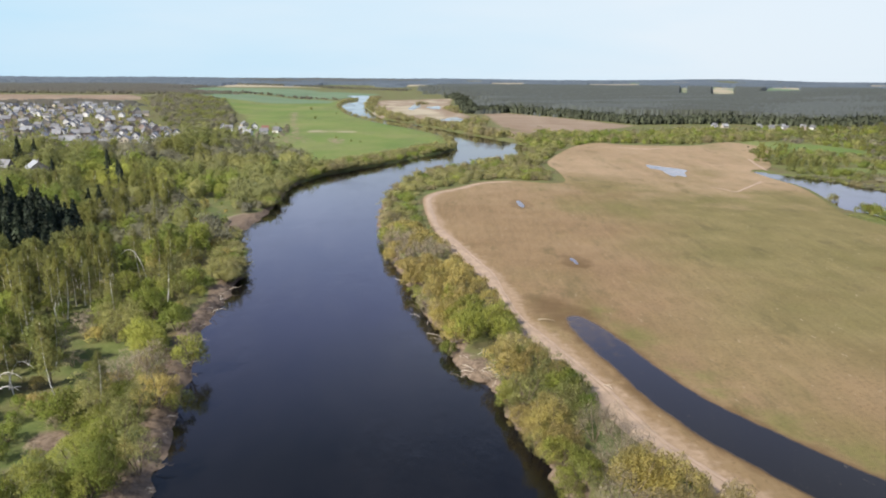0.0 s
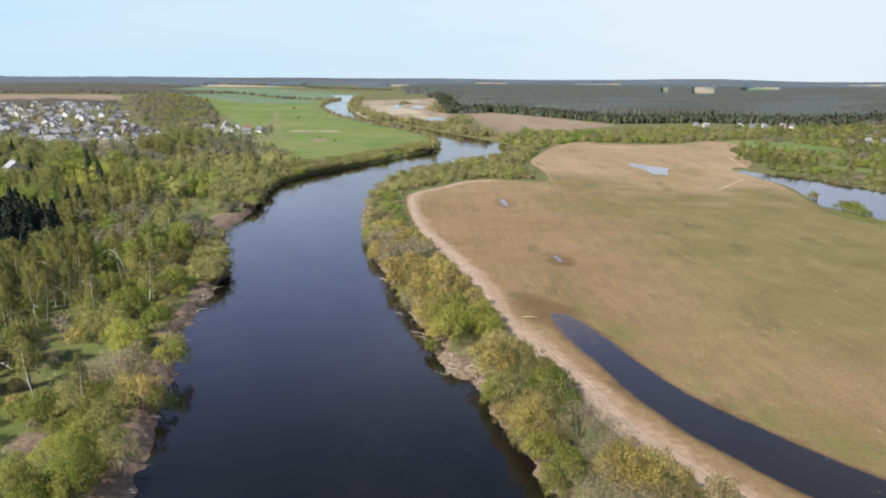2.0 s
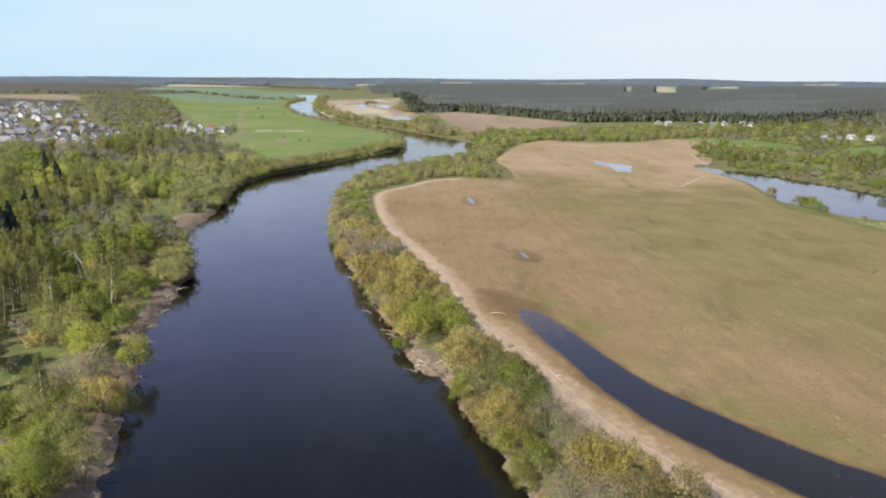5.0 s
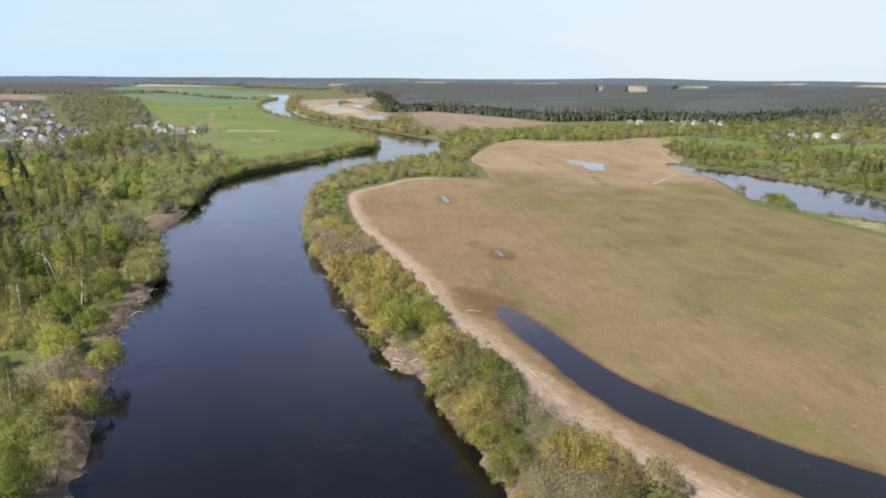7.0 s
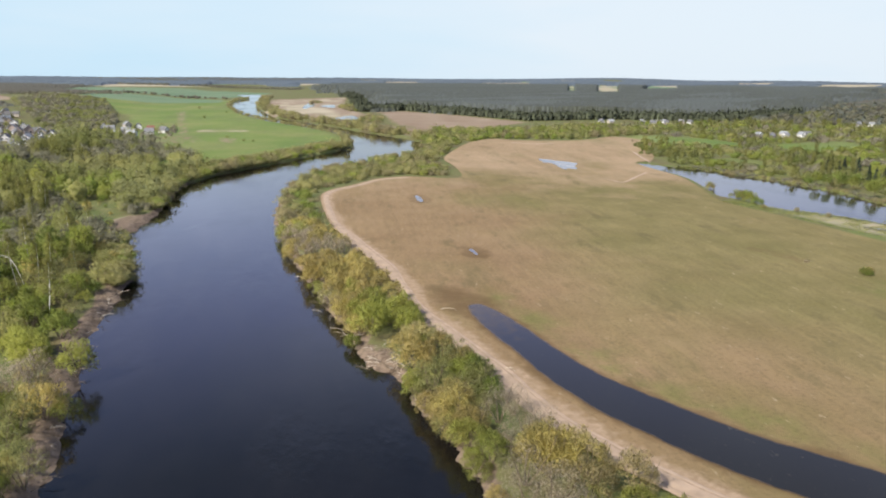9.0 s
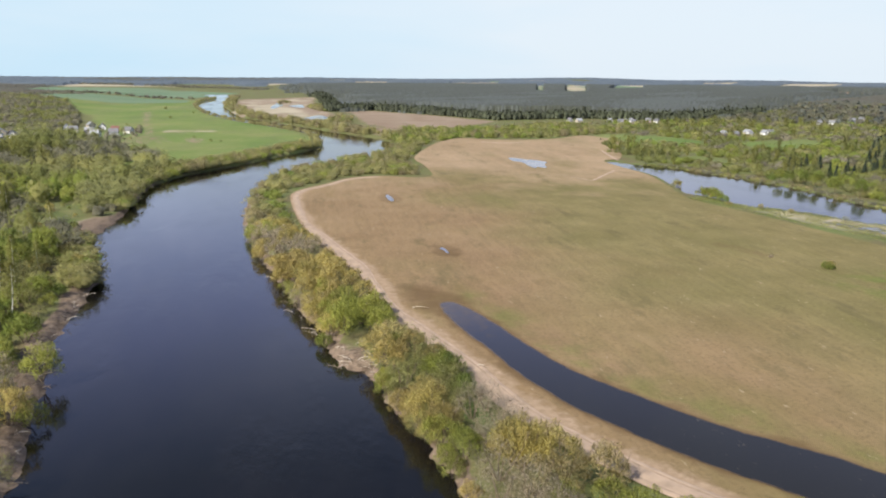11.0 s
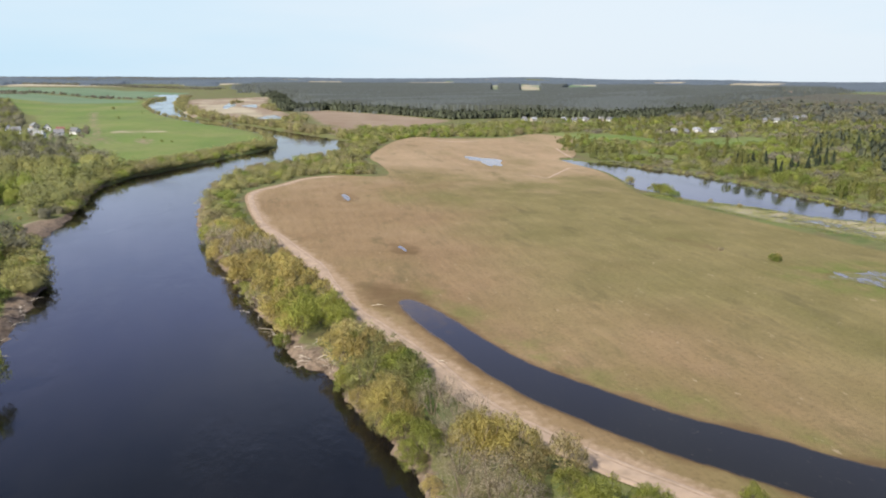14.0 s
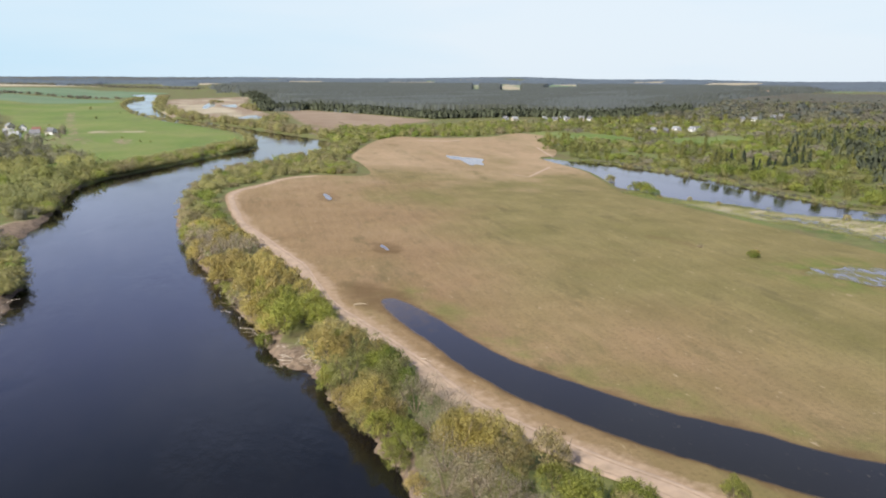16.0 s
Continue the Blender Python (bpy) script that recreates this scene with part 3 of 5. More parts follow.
lay([swollen(curve([(178, 292), (196, 262), (210, 238), (240, 206), (256, 184), (228, 176), (204, 200), (190, 236), (178, 270)], 4, True), 2.0)], 3, 10.0, 0.72)
lay([np.array([(2, 130), (7, 126), (11, 131), (10, 140), (5, 145), (0, 144)], float)], 0, 3.0, 0.8)
lay([np.array([(-67, 101), (-68, 106), (-65, 109), (-61.5, 107.5), (-60, 103), (-62, 100)], float)], 0, 3.0, 0.75)
lay([BEACH], 0, 4.0, 0.9)
lay([BEACH], 3, 4.0, 0.85)
lay([np.array(p, float) for p in ([(-150, 720), (-92, 742), (-88, 724), (-148, 706)], [(-205, 800), (-180, 830), (-172, 870), (-186, 860)], [(-150, 560), (-105, 600), (-120, 660), (-165, 690), (-170, 630)])], 2, 14.0, 0.45)
lay(CLEARINGS[2:7], 3, 10.0, 1.0)
lay(CLEARINGS[:2], 3, 10.0, 0.62)
lay(CLEARINGS[:2] + CLEARINGS[7:], 4, 10.0, 1.0)
lay([np.array(p, float) for p in ([(-222, 1034), (-211, 1060), (-160, 800), (-139, 708), (-117, 572), (-129, 576), (-152, 708), (-178, 830)], [(-104, 646), (-84, 627), (-80, 587), (-100, 598)])], 2, 9.0, 0.55)
lay(PASTURE[:1] + [np.array([(-520, 1560), (-300, 1500), (-215, 1430), (-208, 1330), (-330, 1290), (-430, 1330)], float)], 4, 14.0, 1.0)
lay([np.array([(-135, 718), (-86, 722), (-84, 704), (-132, 700)], float)], 3, 6.0, 0.95)
lay([np.array([(-118, 1000), (-60, 1240), (-20, 1180), (8, 1010), (-20, 960), (-60, 1000)], float)], 3, 9.0, 0.62)
patch = waves(XY, 900, 31)
outer = (R_.ravel() > 2400)
zones[outer & (patch > 0.4), 3] = 0.85
zones[outer & (patch < -0.4), 4] = 0.9
ground.data.color_attributes.new("zones", "FLOAT_COLOR", "POINT").data.foreach_set("color", np.ascontiguousarray(zones[:, :4]).ravel())
ground.data.attributes.new("crop", "FLOAT", "POINT").data.foreach_set("value", np.ascontiguousarray(zones[:, 4]))


LAKE = 1.35


def water(name, sd, material, label, level=0.0):
    low = sd[QUADS].min(1) < 5
    used, back = np.unique(QUADS[low], return_inverse=True)
    ob = new(name, mesh(name, np.c_[XY[used], np.full(len(used), level)], back.reshape(-1, 4), material, True))
    return tagged(ob, label, "water", kind="structure")


water("river", sd_river, M["river"], "wide dark river with a smooth surface between wooded banks")
water("oxbow_lake", sd_oxbow, M["river"], "still oxbow lake that mirrors the sky", LAKE)

# ---- field, ponds and track ----
FLOOR = 1.95


def field_sheet():
    """The field: its outline filled with small triangles that know how wet and how worn the soil is."""
    from_grid = np.stack(np.meshgrid(np.arange(-20, 300, 5.0), np.arange(15, 640, 6.0)), -1).reshape(-1, 2)
    g = np.random.default_rng(3)
    fine = np.concatenate([swollen(POND, d)[::2] for d in (-2.0, 0.0, 1.5, 3.5, 6.5)] + [swollen(p, d)[::2] for p in PUDDLES for d in (0.3, 2.5, 5.0)] + [swollen(DAMP, d)[::2] for d in (-1.0, 1.5, 4.0)])
    line = np.gradient(TRACK, axis=0)
    nrm = np.stack([line[:, 1], -line[:, 0]], 1) / np.hypot(*line.T)[:, None]
    fine = np.concatenate([fine] + [TRACK + nrm * d for d in (0.0, 2.0, 4.0, 6.5)])
    pts = np.concatenate([from_grid + g.uniform(-1.5, 1.5, from_grid.shape), fine])
    pts = pts[inside(FIELD, pts)]
    n = len(FIELD)
    ins = [Vector(p) for p in np.concatenate([FIELD, pts])]
    from mathutils import geometry
    vs, _, fs, _, _, _ = geometry.delaunay_2d_cdt(ins, [], [list(range(n))], 1, 0.01)
    xy = np.array([tuple(v) for v in vs])
    me = bpy.data.meshes.new("field")
    me.from_pydata([(x, y, FLOOR) for x, y in xy], [], fs)
    me.materials.append(M["field"])
    wet_d = np.minimum.reduce([signed(p, xy) for p in [POND] + [swollen(p, 2.0) for p in PUDDLES[:2]] + PUDDLES[2:4] + [DAMP]])
    soak = np.maximum(1 - ease(0.2, 2.0, wet_d + 0.9 * waves(xy, 14, 81)), 0.9 * (1 - ease(-1.5, 5.0, signed(SEEP, xy) + waves(xy, 9, 86)))) * (1 - 0.45 * ease(205, 225, xy[:, 1])) * (1 - 0.6 * ease(118, 130, xy[:, 0]))
    worn = 1 - ease(1.4, 7.2, distance(TRACK, xy, False) * (1.0 + 0.5 * ease(120, 300, xy[:, 1])) + 0.8 * waves(xy, 16, 82))
    pool_d = signed(POND, xy)
    sprout = 0.7 * ease(0.5, 3, pool_d + waves(xy, 10, 84)) * (1 - ease(3, 12, pool_d + 3 * waves(xy, 20, 83))) * ease(9, 15, distance(TRACK, xy, False))
    sprout = np.maximum(sprout, 1.5 * (1 - ease(3, 17, signed(PUDDLES[3], xy) + 4 * waves(xy, 22, 87))))
    data = np.stack([soak, worn, sprout, np.ones(len(xy))], 1).astype(np.float32)
    me.color_attributes.new("soil", "FLOAT_COLOR", "POINT").data.foreach_set("color", data.ravel())
    me.update()
    if sum(p.normal.z for p in me.polygons) < 0:
        me.flip_normals()
    return tagged(new("field", me), "brown ploughed field greening over with young growth", "field", kind="structure")


field_sheet()
def pond():
    """The long pool: brown and shallow at its rim, dark further in."""
    from mathutils import geometry
    rim = swollen(POND, 0.1, 0.16, 5)
    inner = np.concatenate([swollen(rim, -d) for d in (0.35, 0.8, 1.5, 2.6, 3.8)])
    inner = inner[signed(rim, inner) < -0.25]
    vs, _, fs, _, _, _ = geometry.delaunay_2d_cdt([Vector(q) for q in np.concatenate([rim, inner])], [], [list(range(len(rim)))], 1, 0.01)
    xy = np.array([tuple(v) for v in vs])
    me = bpy.data.meshes.new("pond")
    me.from_pydata([(x, y, FLOOR + 0.06) for x, y in xy], [], fs)
    me.materials.append(M["pond"])
    deep = ease(-0.3, 0.9, -signed(rim, xy)) * (0.5 + 0.5 * ease(0, 48, 166 - xy[:, 1]))
    me.attributes.new("deep", "FLOAT", "POINT").data.foreach_set("value", deep.astype(np.float32))
    me.update()
    if sum(p.normal.z for p in me.polygons) < 0:
        me.flip_normals()
    tagged(new("pond", me), "long curved pool of dark flood water in the field", "pond", kind="structure")


pond()
for i, puddle in enumerate(PUDDLES):
    sheet("puddle", swollen(puddle, (-0.5, -0.8, 0.0, -0.4)[i], (0.5, 0.4, 0.7, 1.1)[i], 8 + i), FLOOR + 0.06, M["flooded" if i == 3 else "puddle"], "shallow puddle that mirrors the sky in the field", "puddle")


for outline, z in (([(199, 240), (206, 232), (211, 222), (213, 205), (209, 196), (205, 210), (202, 224), (197, 234)], 2.5), ([(212, 196), (218, 190), (214, 182), (206, 188)], 2.5),
                   ([(-56, 1150), (-54, 1262), (-47, 1325), (-40, 1240), (-44, 1160), (-50, 1112)], 3.2), ([(-30, 1205), (-18, 1236), (-8, 1238), (-6, 1150), (-18, 1160)], 3.2), ([(-7, 882), (2, 918), (16, 944), (25, 900), (20, 866), (8, 872)], 3.2)):
    outline = curve([tuple(q) for q in outline], 6, True)
    top = float(height(outline).max()) + 0.12
    sheet("flood_pool", swollen(outline, 0.0, 1.2, 29), top, M["puddle" if outline[0, 0] < 0 else "flooded"], "shallow flood pool on the wet flats", "puddle")


def track():
    t = np.gradient(TRACK, axis=0)
    nrm = np.stack([t[:, 1], -t[:, 0]], 1) / np.hypot(*t.T)[:, None]
    width = 2.5 - 1.1 * ease(150, 178, TRACK[:, 1]) * (1 - ease(186, 206, TRACK[:, 1])) - 1.2 * ease(236, 275, TRACK[:, 1]) + 0.25 * waves(TRACK, 25, 12)
    across = np.array([-1.0, -0.9, -0.62, -0.5, -0.36, 0.36, 0.5, 0.62, 0.9, 1.0])
    rise = np.array([-0.08, 0.0, 0.05, -0.02, 0.04, 0.04, -0.02, 0.05, 0.0, -0.08])
    v = [(*(TRACK[i] + nrm[i] * a * width[i]), FLOOR + 0.05 + h) for i in range(len(TRACK)) for a, h in zip(across, rise)]
    k = len(across)
    f = [(i * k + j, i * k + j + 1, (i + 1) * k + j + 1, (i + 1) * k + j) for i in range(len(TRACK) - 1) for j in range(k - 1)]
    which = [1 if j in (2, 6) else 0 for i in range(len(TRACK) - 1) for j in range(k - 1)]
    ob = new("dirt_track", mesh("dirt_track", v, f, [M["track"], M["rut"]], True, which))
    tagged(ob, "pale dry dirt track with two wheel ruts along the field edge", "dirt track", kind="structure")


track()


def tramline(line, width):
    c = curve(line, 8)
    t = np.gradient(c, axis=0)
    nrm = np.stack([t[:, 1], -t[:, 0]], 1) / np.hypot(*t.T)[:, None]
    w = width * (1 + 0.3 * waves(c, 9, 14))
    v = [(*(c[i] + nrm[i] * a * w[i]), FLOOR + h) for i in range(len(c)) for a, h in ((-0.5, 0.01), (-0.25, 0.035), (0.25, 0.035), (0.5, 0.01))]
    f = [(i * 4 + j, i * 4 + j + 1, i * 4 + j + 5, i * 4 + j + 4) for i in range(len(c) - 1) for j in range(3)]
    tagged(new("field_path", mesh("field_path", v, f, M["track"], True)), "faint pale path worn across the ploughed field", "path", kind="structure")


tramline([(140, 575), (148, 567), (158, 562), (172, 567)], 4.0)
tramline([(141, 370), (145, 364), (148, 357), (161, 373), (176, 392)], 1.6)
tramline([(213, 499), (206, 471), (199, 438)], 1.6)


# ---- trees ----
def unit(v):
    return v / np.maximum(np.linalg.norm(v, axis=1, keepdims=True), 1e-9)


def quads_at(rng, c, out, size, slim=1.0, outward=0.6):
    """Small leafy faces at the places c that look roughly along out."""
    n = len(c)
    out = unit(out)
    nrm = unit(out * (outward + 0.5) + rng.normal(0, 0.5, (n, 3)))
    nrm *= np.where((nrm * out).sum(1, keepdims=True) < 0, -1, 1)
    t = unit(np.cross(nrm, rng.normal(0, 1, (n, 3))))
    b = np.cross(nrm, t)
    s = size * rng.uniform(0.6, 1.35, (n, 1))
    v = np.stack([c - t * s * slim, c - b * s * rng.uniform(0.5, 1, (n, 1)), c + t * s * slim * rng.uniform(0.7, 1.2, (n, 1)), c + b * s * rng.uniform(0.5, 1, (n, 1))], 1)
    return v.reshape(-1, 3), np.arange(4 * n).reshape(-1, 4)


def sprays(rng, c, out, length, width):
    """Thin leafy twigs at the places c that point outward and up."""
    n = len(c)
    t = unit(unit(out) * 0.8 + (0, 0, 0.45) + rng.normal(0, 0.45, (n, 3)))
    b = unit(np.cross(t, unit(out) + rng.normal(0, 0.8, (n, 3))))
    h = length * rng.uniform(0.6, 1.4, (n, 1))
    w = width * rng.uniform(0.6, 1.4, (n, 1))
    v = np.stack([c - t * h * 0.5, c - b * w * 0.5 + t * h * 0.1, c + t * h * 0.5, c + b * w * 0.5 + t * h * 0.1], 1)
    return v.reshape(-1, 3), np.arange(4 * n).reshape(-1, 4)


def tube(path, radii, sides=5):
    path, v, f = np.asarray(path, float), [], []
    for i, (p, r) in enumerate(zip(path, radii)):
        d = path[min(i + 1, len(path) - 1)] - path[max(i - 1, 0)]
        d = d / max(np.linalg.norm(d), 1e-6)
        a = np.cross(d, (0.31, 0.95, 0.05))
        a /= max(np.linalg.norm(a), 1e-6)
        b = np.cross(d, a)
        v += [p + r * (math.cos(q) * a + math.sin(q) * b) for q in np.arange(sides) * 2 * math.pi / sides]
    for i in range(len(path) - 1):
        f += [(i * sides + j, i * sides + (j + 1) % sides, (i + 1) * sides + (j + 1) % sides, (i + 1) * sides + j) for j in range(sides)]
    return np.array(v), np.array(f)


def join(pieces):
    vs, fs, n = [], [], 0
    for v, f in pieces:
        vs.append(v)
        fs.append(np.asarray(f) + n)
        n += len(v)
    return np.concatenate(vs), np.concatenate(fs)


def stem(rng, base, top, r, bend=0.3, n=5):
    s = np.linspace(0, 1, n)[:, None]
    side = rng.normal(0, bend, 3) * (1, 1, 0.2)
    path = np.array(base) * (1 - s) + np.array(top) * s + side * np.sin(s * math.pi)
    return tube(path, r * (1 - 0.75 * s[:, 0]))


def round_crown(rng, radius, tall, n, leaf, low=0.25, slim=1.0, limbs=20, twigs=0.7, steep=0.0, fat=1.0):
    """Thin foliage in boughs that rise and spread from the stem, with gaps between them. Returns corners, faces and soft normals."""
    a = (np.arange(limbs) * 2.39996) + rng.uniform(-0.5, 0.5, limbs)
    e = np.arcsin(np.clip((np.arange(limbs) + rng.uniform(0, 1, limbs)) / limbs * (0.95 - steep) + 0.05 + steep, 0, 1))
    reach = rng.uniform(0.6, 1.0, limbs)
    tip = np.stack([np.cos(a) * np.cos(e) * radius, np.sin(a) * np.cos(e) * radius, np.sin(e) * tall * (1 - low)], 1) * reach[:, None] * 0.85
    centre = tip + (0, 0, tall * low)
    size = rng.uniform(0.22, 0.38, limbs) * radius * math.sqrt(20 / limbs) * fat
    pick = rng.choice(limbs, n, p=size ** 2 / (size ** 2).sum())
    d = unit(rng.normal(0, 1, (n, 3)) + unit(tip[pick]) * 0.45 + (0, 0, 0.3))
    c = centre[pick] + d * (size[pick] * (rng.uniform(0.05, 1, n) ** 0.45 + np.abs(rng.normal(0, 0.1, n))))[:, None] * (1, 1, 1.05)
    keep = c[:, 2] > 0.15
    c, d, pick = c[keep], d[keep], pick[keep]
    order = rng.permutation(len(c))
    cut = int(len(c) * (1 - twigs))
    q, w = order[:cut], order[cut:]
    v, f = join([quads_at(rng, c[q], d[q], leaf, 1.0, 0.9), sprays(rng, c[w], d[w] * 0.7 + unit(tip[pick[w]]) * 0.7 + (0, 0, 0.2), leaf * 3.8, leaf * 0.8 / slim)])
    bough = np.repeat(np.concatenate([d[q], d[w]]), 4, 0)
    normals = unit(bough * 0.35 + unit(v - (0, 0, tall * low * 0.7)) * 0.5 + np.repeat(rng.normal(0, 0.16, (len(c), 3)), 4, 0) + (0, 0, 0.6))
    return v, f, normals


def willow(seed, leaf, n, size, slim=1.0, tall=7.0, radius=4.3, kind="willow", label="", bark="bark"):
    rng = np.random.default_rng(seed)
    ob = new(kind)
    for k in range(4):
        a = k * 1.57 + rng.uniform(-0.3, 0.3)
        e = (math.cos(a) * radius * rng.uniform(0.35, 0.8), math.sin(a) * radius * rng.uniform(0.35, 0.8), tall * rng.uniform(0.6, 0.95))
        part("stem", *stem(rng, (0.15 * math.cos(a), 0.15 * math.sin(a), -0.4), e, 0.13), M[bark], ob, smooth=True)
    crown_part(*round_crown(rng, radius, tall, n, size, 0.25, slim), M[leaf], ob)
    return tagged(ob, label, "tree")


def birch(seed, n=500, size=0.27, tall=14.0):
    rng = np.random.default_rng(seed)
    ob = new("birch_tree")
    lean = rng.normal(0, 0.6, 2)
    top = np.array((lean[0], lean[1], tall))
    trunk = part("trunk", *stem(rng, (0, 0, -0.4), top, 0.125, 0.25, 7), M["white_bark"], ob, "slender white birch trunk", True)
    for k in range(4):
        s = rng.uniform(0.35, 0.9)
        p, a = top * s, rng.uniform(0, 6.28)
        q = p + np.array((math.cos(a), math.sin(a), 0.9)) * rng.uniform(1.0, 2.2) * (1.25 - s)
        part("limb", *stem(rng, p, q, 0.06, 0.1, 4), M["bark"], trunk, "thin dark branch", True)
    s = rng.uniform(0.34, 1.0, n) ** 0.85
    a, w = rng.uniform(0, 6.28, n), np.interp(s, [0.15, 0.45, 0.75, 1.0], [1.0, 2.2, 1.7, 0.3]) * np.sqrt(rng.uniform(0.05, 1, n))
    c = np.stack([np.cos(a) * w, np.sin(a) * w, tall * s], 1) + top * s[:, None] * (1, 1, 0) + 0.5 * rng.normal(0, 0.5, (n, 3))
    v, f = quads_at(rng, c, c * (1, 1, 0) + (0, 0, 0.4), size, 1.3)
    crown_part(v, f, soft_normals(v, f, (0, 0, tall * 0.5), 0.3, 0.4), M["birch"], ob)
    return tagged(ob, "tall birch with a white trunk and thin young leaves", "tree")


def spruce_crown(rng, tall, radius, n, size):
    s = rng.uniform(0.04, 1, n)
    tier = np.round(s * 14) / 14 + rng.normal(0, 0.012, n)
    a = rng.uniform(0, 6.28, n)
    w = radius * (1.03 - tier) * (0.35 + 0.65 * np.sqrt(rng.uniform(0, 1, n))) * (1 + 0.25 * np.sin(a * 5 + tier * 40))
    c = np.stack([np.cos(a) * w, np.sin(a) * w, tall * tier - 0.22 * w], 1)
    out = np.stack([np.cos(a), np.sin(a), np.full(n, 0.7)], 1)
    return quads_at(rng, c, out, size, 1.3, 0.9)


def spruce(seed, tall=14.0, radius=3.9, n=520):
    rng = np.random.default_rng(seed)
    ob = new("spruce_tree")
    part("trunk", *stem(rng, (0, 0, -0.4), (0, 0, tall * 0.97), 0.24, 0.05), M["bark"], ob, smooth=True)
    part("crown", *spruce_crown(rng, tall, radius, n, 0.5), M["spruce"], ob)
    return tagged(ob, "tall dark green spruce with a pointed top", "tree")


def leafy(seed, leaf, tall=11.0, radius=4.2, n=760, size=0.397, label=""):
    """An alder, aspen or ash: one trunk with limbs and a tall rounded crown."""
    rng = np.random.default_rng(seed)
    ob = new("broadleaf_tree")
    trunk = part("trunk", *stem(rng, (0, 0, -0.4), (0, 0, tall * 0.85), 0.22, 0.3, 6), M["bark"], ob, smooth=True)
    for k in range(4):
        p, a = tall * rng.uniform(0.3, 0.65), rng.uniform(0, 6.28)
        part("limb", *stem(rng, (0, 0, p), (math.cos(a) * radius * 0.7, math.sin(a) * radius * 0.7, p + rng.uniform(1.5, 3.5)), 0.09, 0.2, 4), M["bark"], trunk, smooth=True)
    crown_part(*round_crown(rng, radius, tall, n, size, 0.36, 1.0, 18, 0.65, 0.1), M[leaf], ob)
    return tagged(ob, label, "tree")


class Stand:
    """Kinds of tree of which the first is built and the rest are copies."""

    def __init__(self):
        self.made = {}

    def plant(self, key, make, x, y, scale=1.0, turn=0.0, z=None, group=""):
        z = float(height(np.array([[x, y]]))[0]) if z is None else z
        m = pose(x, y, z, 0, 0, turn)
        if key not in self.made:
            ob = self.made[key] = make()
            ob.matrix_basis = m
        else:
            ob = copy_thing(self.made[key], m @ Matrix.Diagonal((scale, scale, scale * (0.9 + 0.2 * ((turn * 7.3) % 1)), 1)))
        if group:
            ob["group"] = group
        return ob


stand = Stand()
FINE = {"near": (1500, 0.235), "far": (600, 0.37), "close": (3000, 0.16)}
KINDS = {
    "olive": lambda s, q="far": willow(s, "olive", *FINE[q], label="spreading willow with olive young leaves by the river"),
    "rust": lambda s, q="far": willow(s, "rust", *FINE[q], tall=6.6, label="spreading willow with rusty olive opening buds"),
    "lime": lambda s, q="far": willow(s, "lime", *FINE[q], label="rounded willow in fresh lime-green leaf"),
    "green": lambda s, q="far": willow(s, "green", *FINE[q], tall=6.0, kind="willow_bush", label="dense bright green willow bush"),
    "grey": lambda s, q="far": willow(s, "grey", FINE[q][0], FINE[q][1] * 0.7, 2.4, kind="willow_bush", label="grey willow bush still nearly bare"),
    "sage": lambda s, q="far": willow(s, "sage", FINE[q][0], FINE[q][1] * 0.85, 1.6, tall=7.4, radius=4.4, kind="osier_bush", label="grey-green osier with narrow leaves"),
    "birch": birch,
    "spruce": spruce,
    "alder": lambda s: leafy(s, "green", label="leafy tree in fresh green leaf in the wood"),
    "aspen": lambda s: leafy(s, "moss", 12.0, 4.0, label="tall tree with olive-green opening buds"),
    "ash": lambda s: leafy(s, "grey", 10.5, 4.4, 760, 0.355, label="grey leafless tree in the wood"),
    "maple": lambda s: leafy(s, "lime", 9.5, 4.4, label="tree in yellow-green spring leaf"),
}


def plant(kind, x, y, scale=1.0, rng=None, group="", z=None, small=False):
    v = int(rng.integers(0, 3))
    seed = 100 * v + len(kind) * 7 + ord(kind[0])
    bushy = kind in ("olive", "rust", "lime", "green", "grey", "sage")
    fine = ("close" if math.hypot(x, y) < 112 else "near") if bushy and not small and math.hypot(x, y) < 165 else "far"
    stand.plant((kind, v, fine), lambda: KINDS[kind](seed, fine) if bushy else KINDS[kind](seed), x, y, scale, float(rng.uniform(0, 360)), z, group)


def scatter(rng, poly, gap, grow=0.0, azimuths=(-44, 64), away=()):
    """Jittered places within an outline, wider apart the farther they are."""
    lo, hi = np.hypot(*poly.T).min(), np.hypot(*poly.T).max()
    if inside(poly, np.zeros((1, 2)))[0]:
        lo = 40
    lo = max(lo * 0.6, 40)
    out, r = [], lo
    while r < min(hi * 1.05, 4880):
        step = gap + grow * r
        a = np.arange(radians(azimuths[0]), radians(azimuths[1]), step / r)
        a = a + rng.uniform(-0.5, 0.5, len(a)) * step / r
        q = r + rng.uniform(-0.5, 0.5, len(a)) * step
        out.append(np.stack([q * np.sin(a), q * np.cos(a)], 1))
        r += step
    p = np.concatenate(out)
    p = p[inside(poly, p)]
    for other in away:
        p = p[~inside(other, p)]
    return p


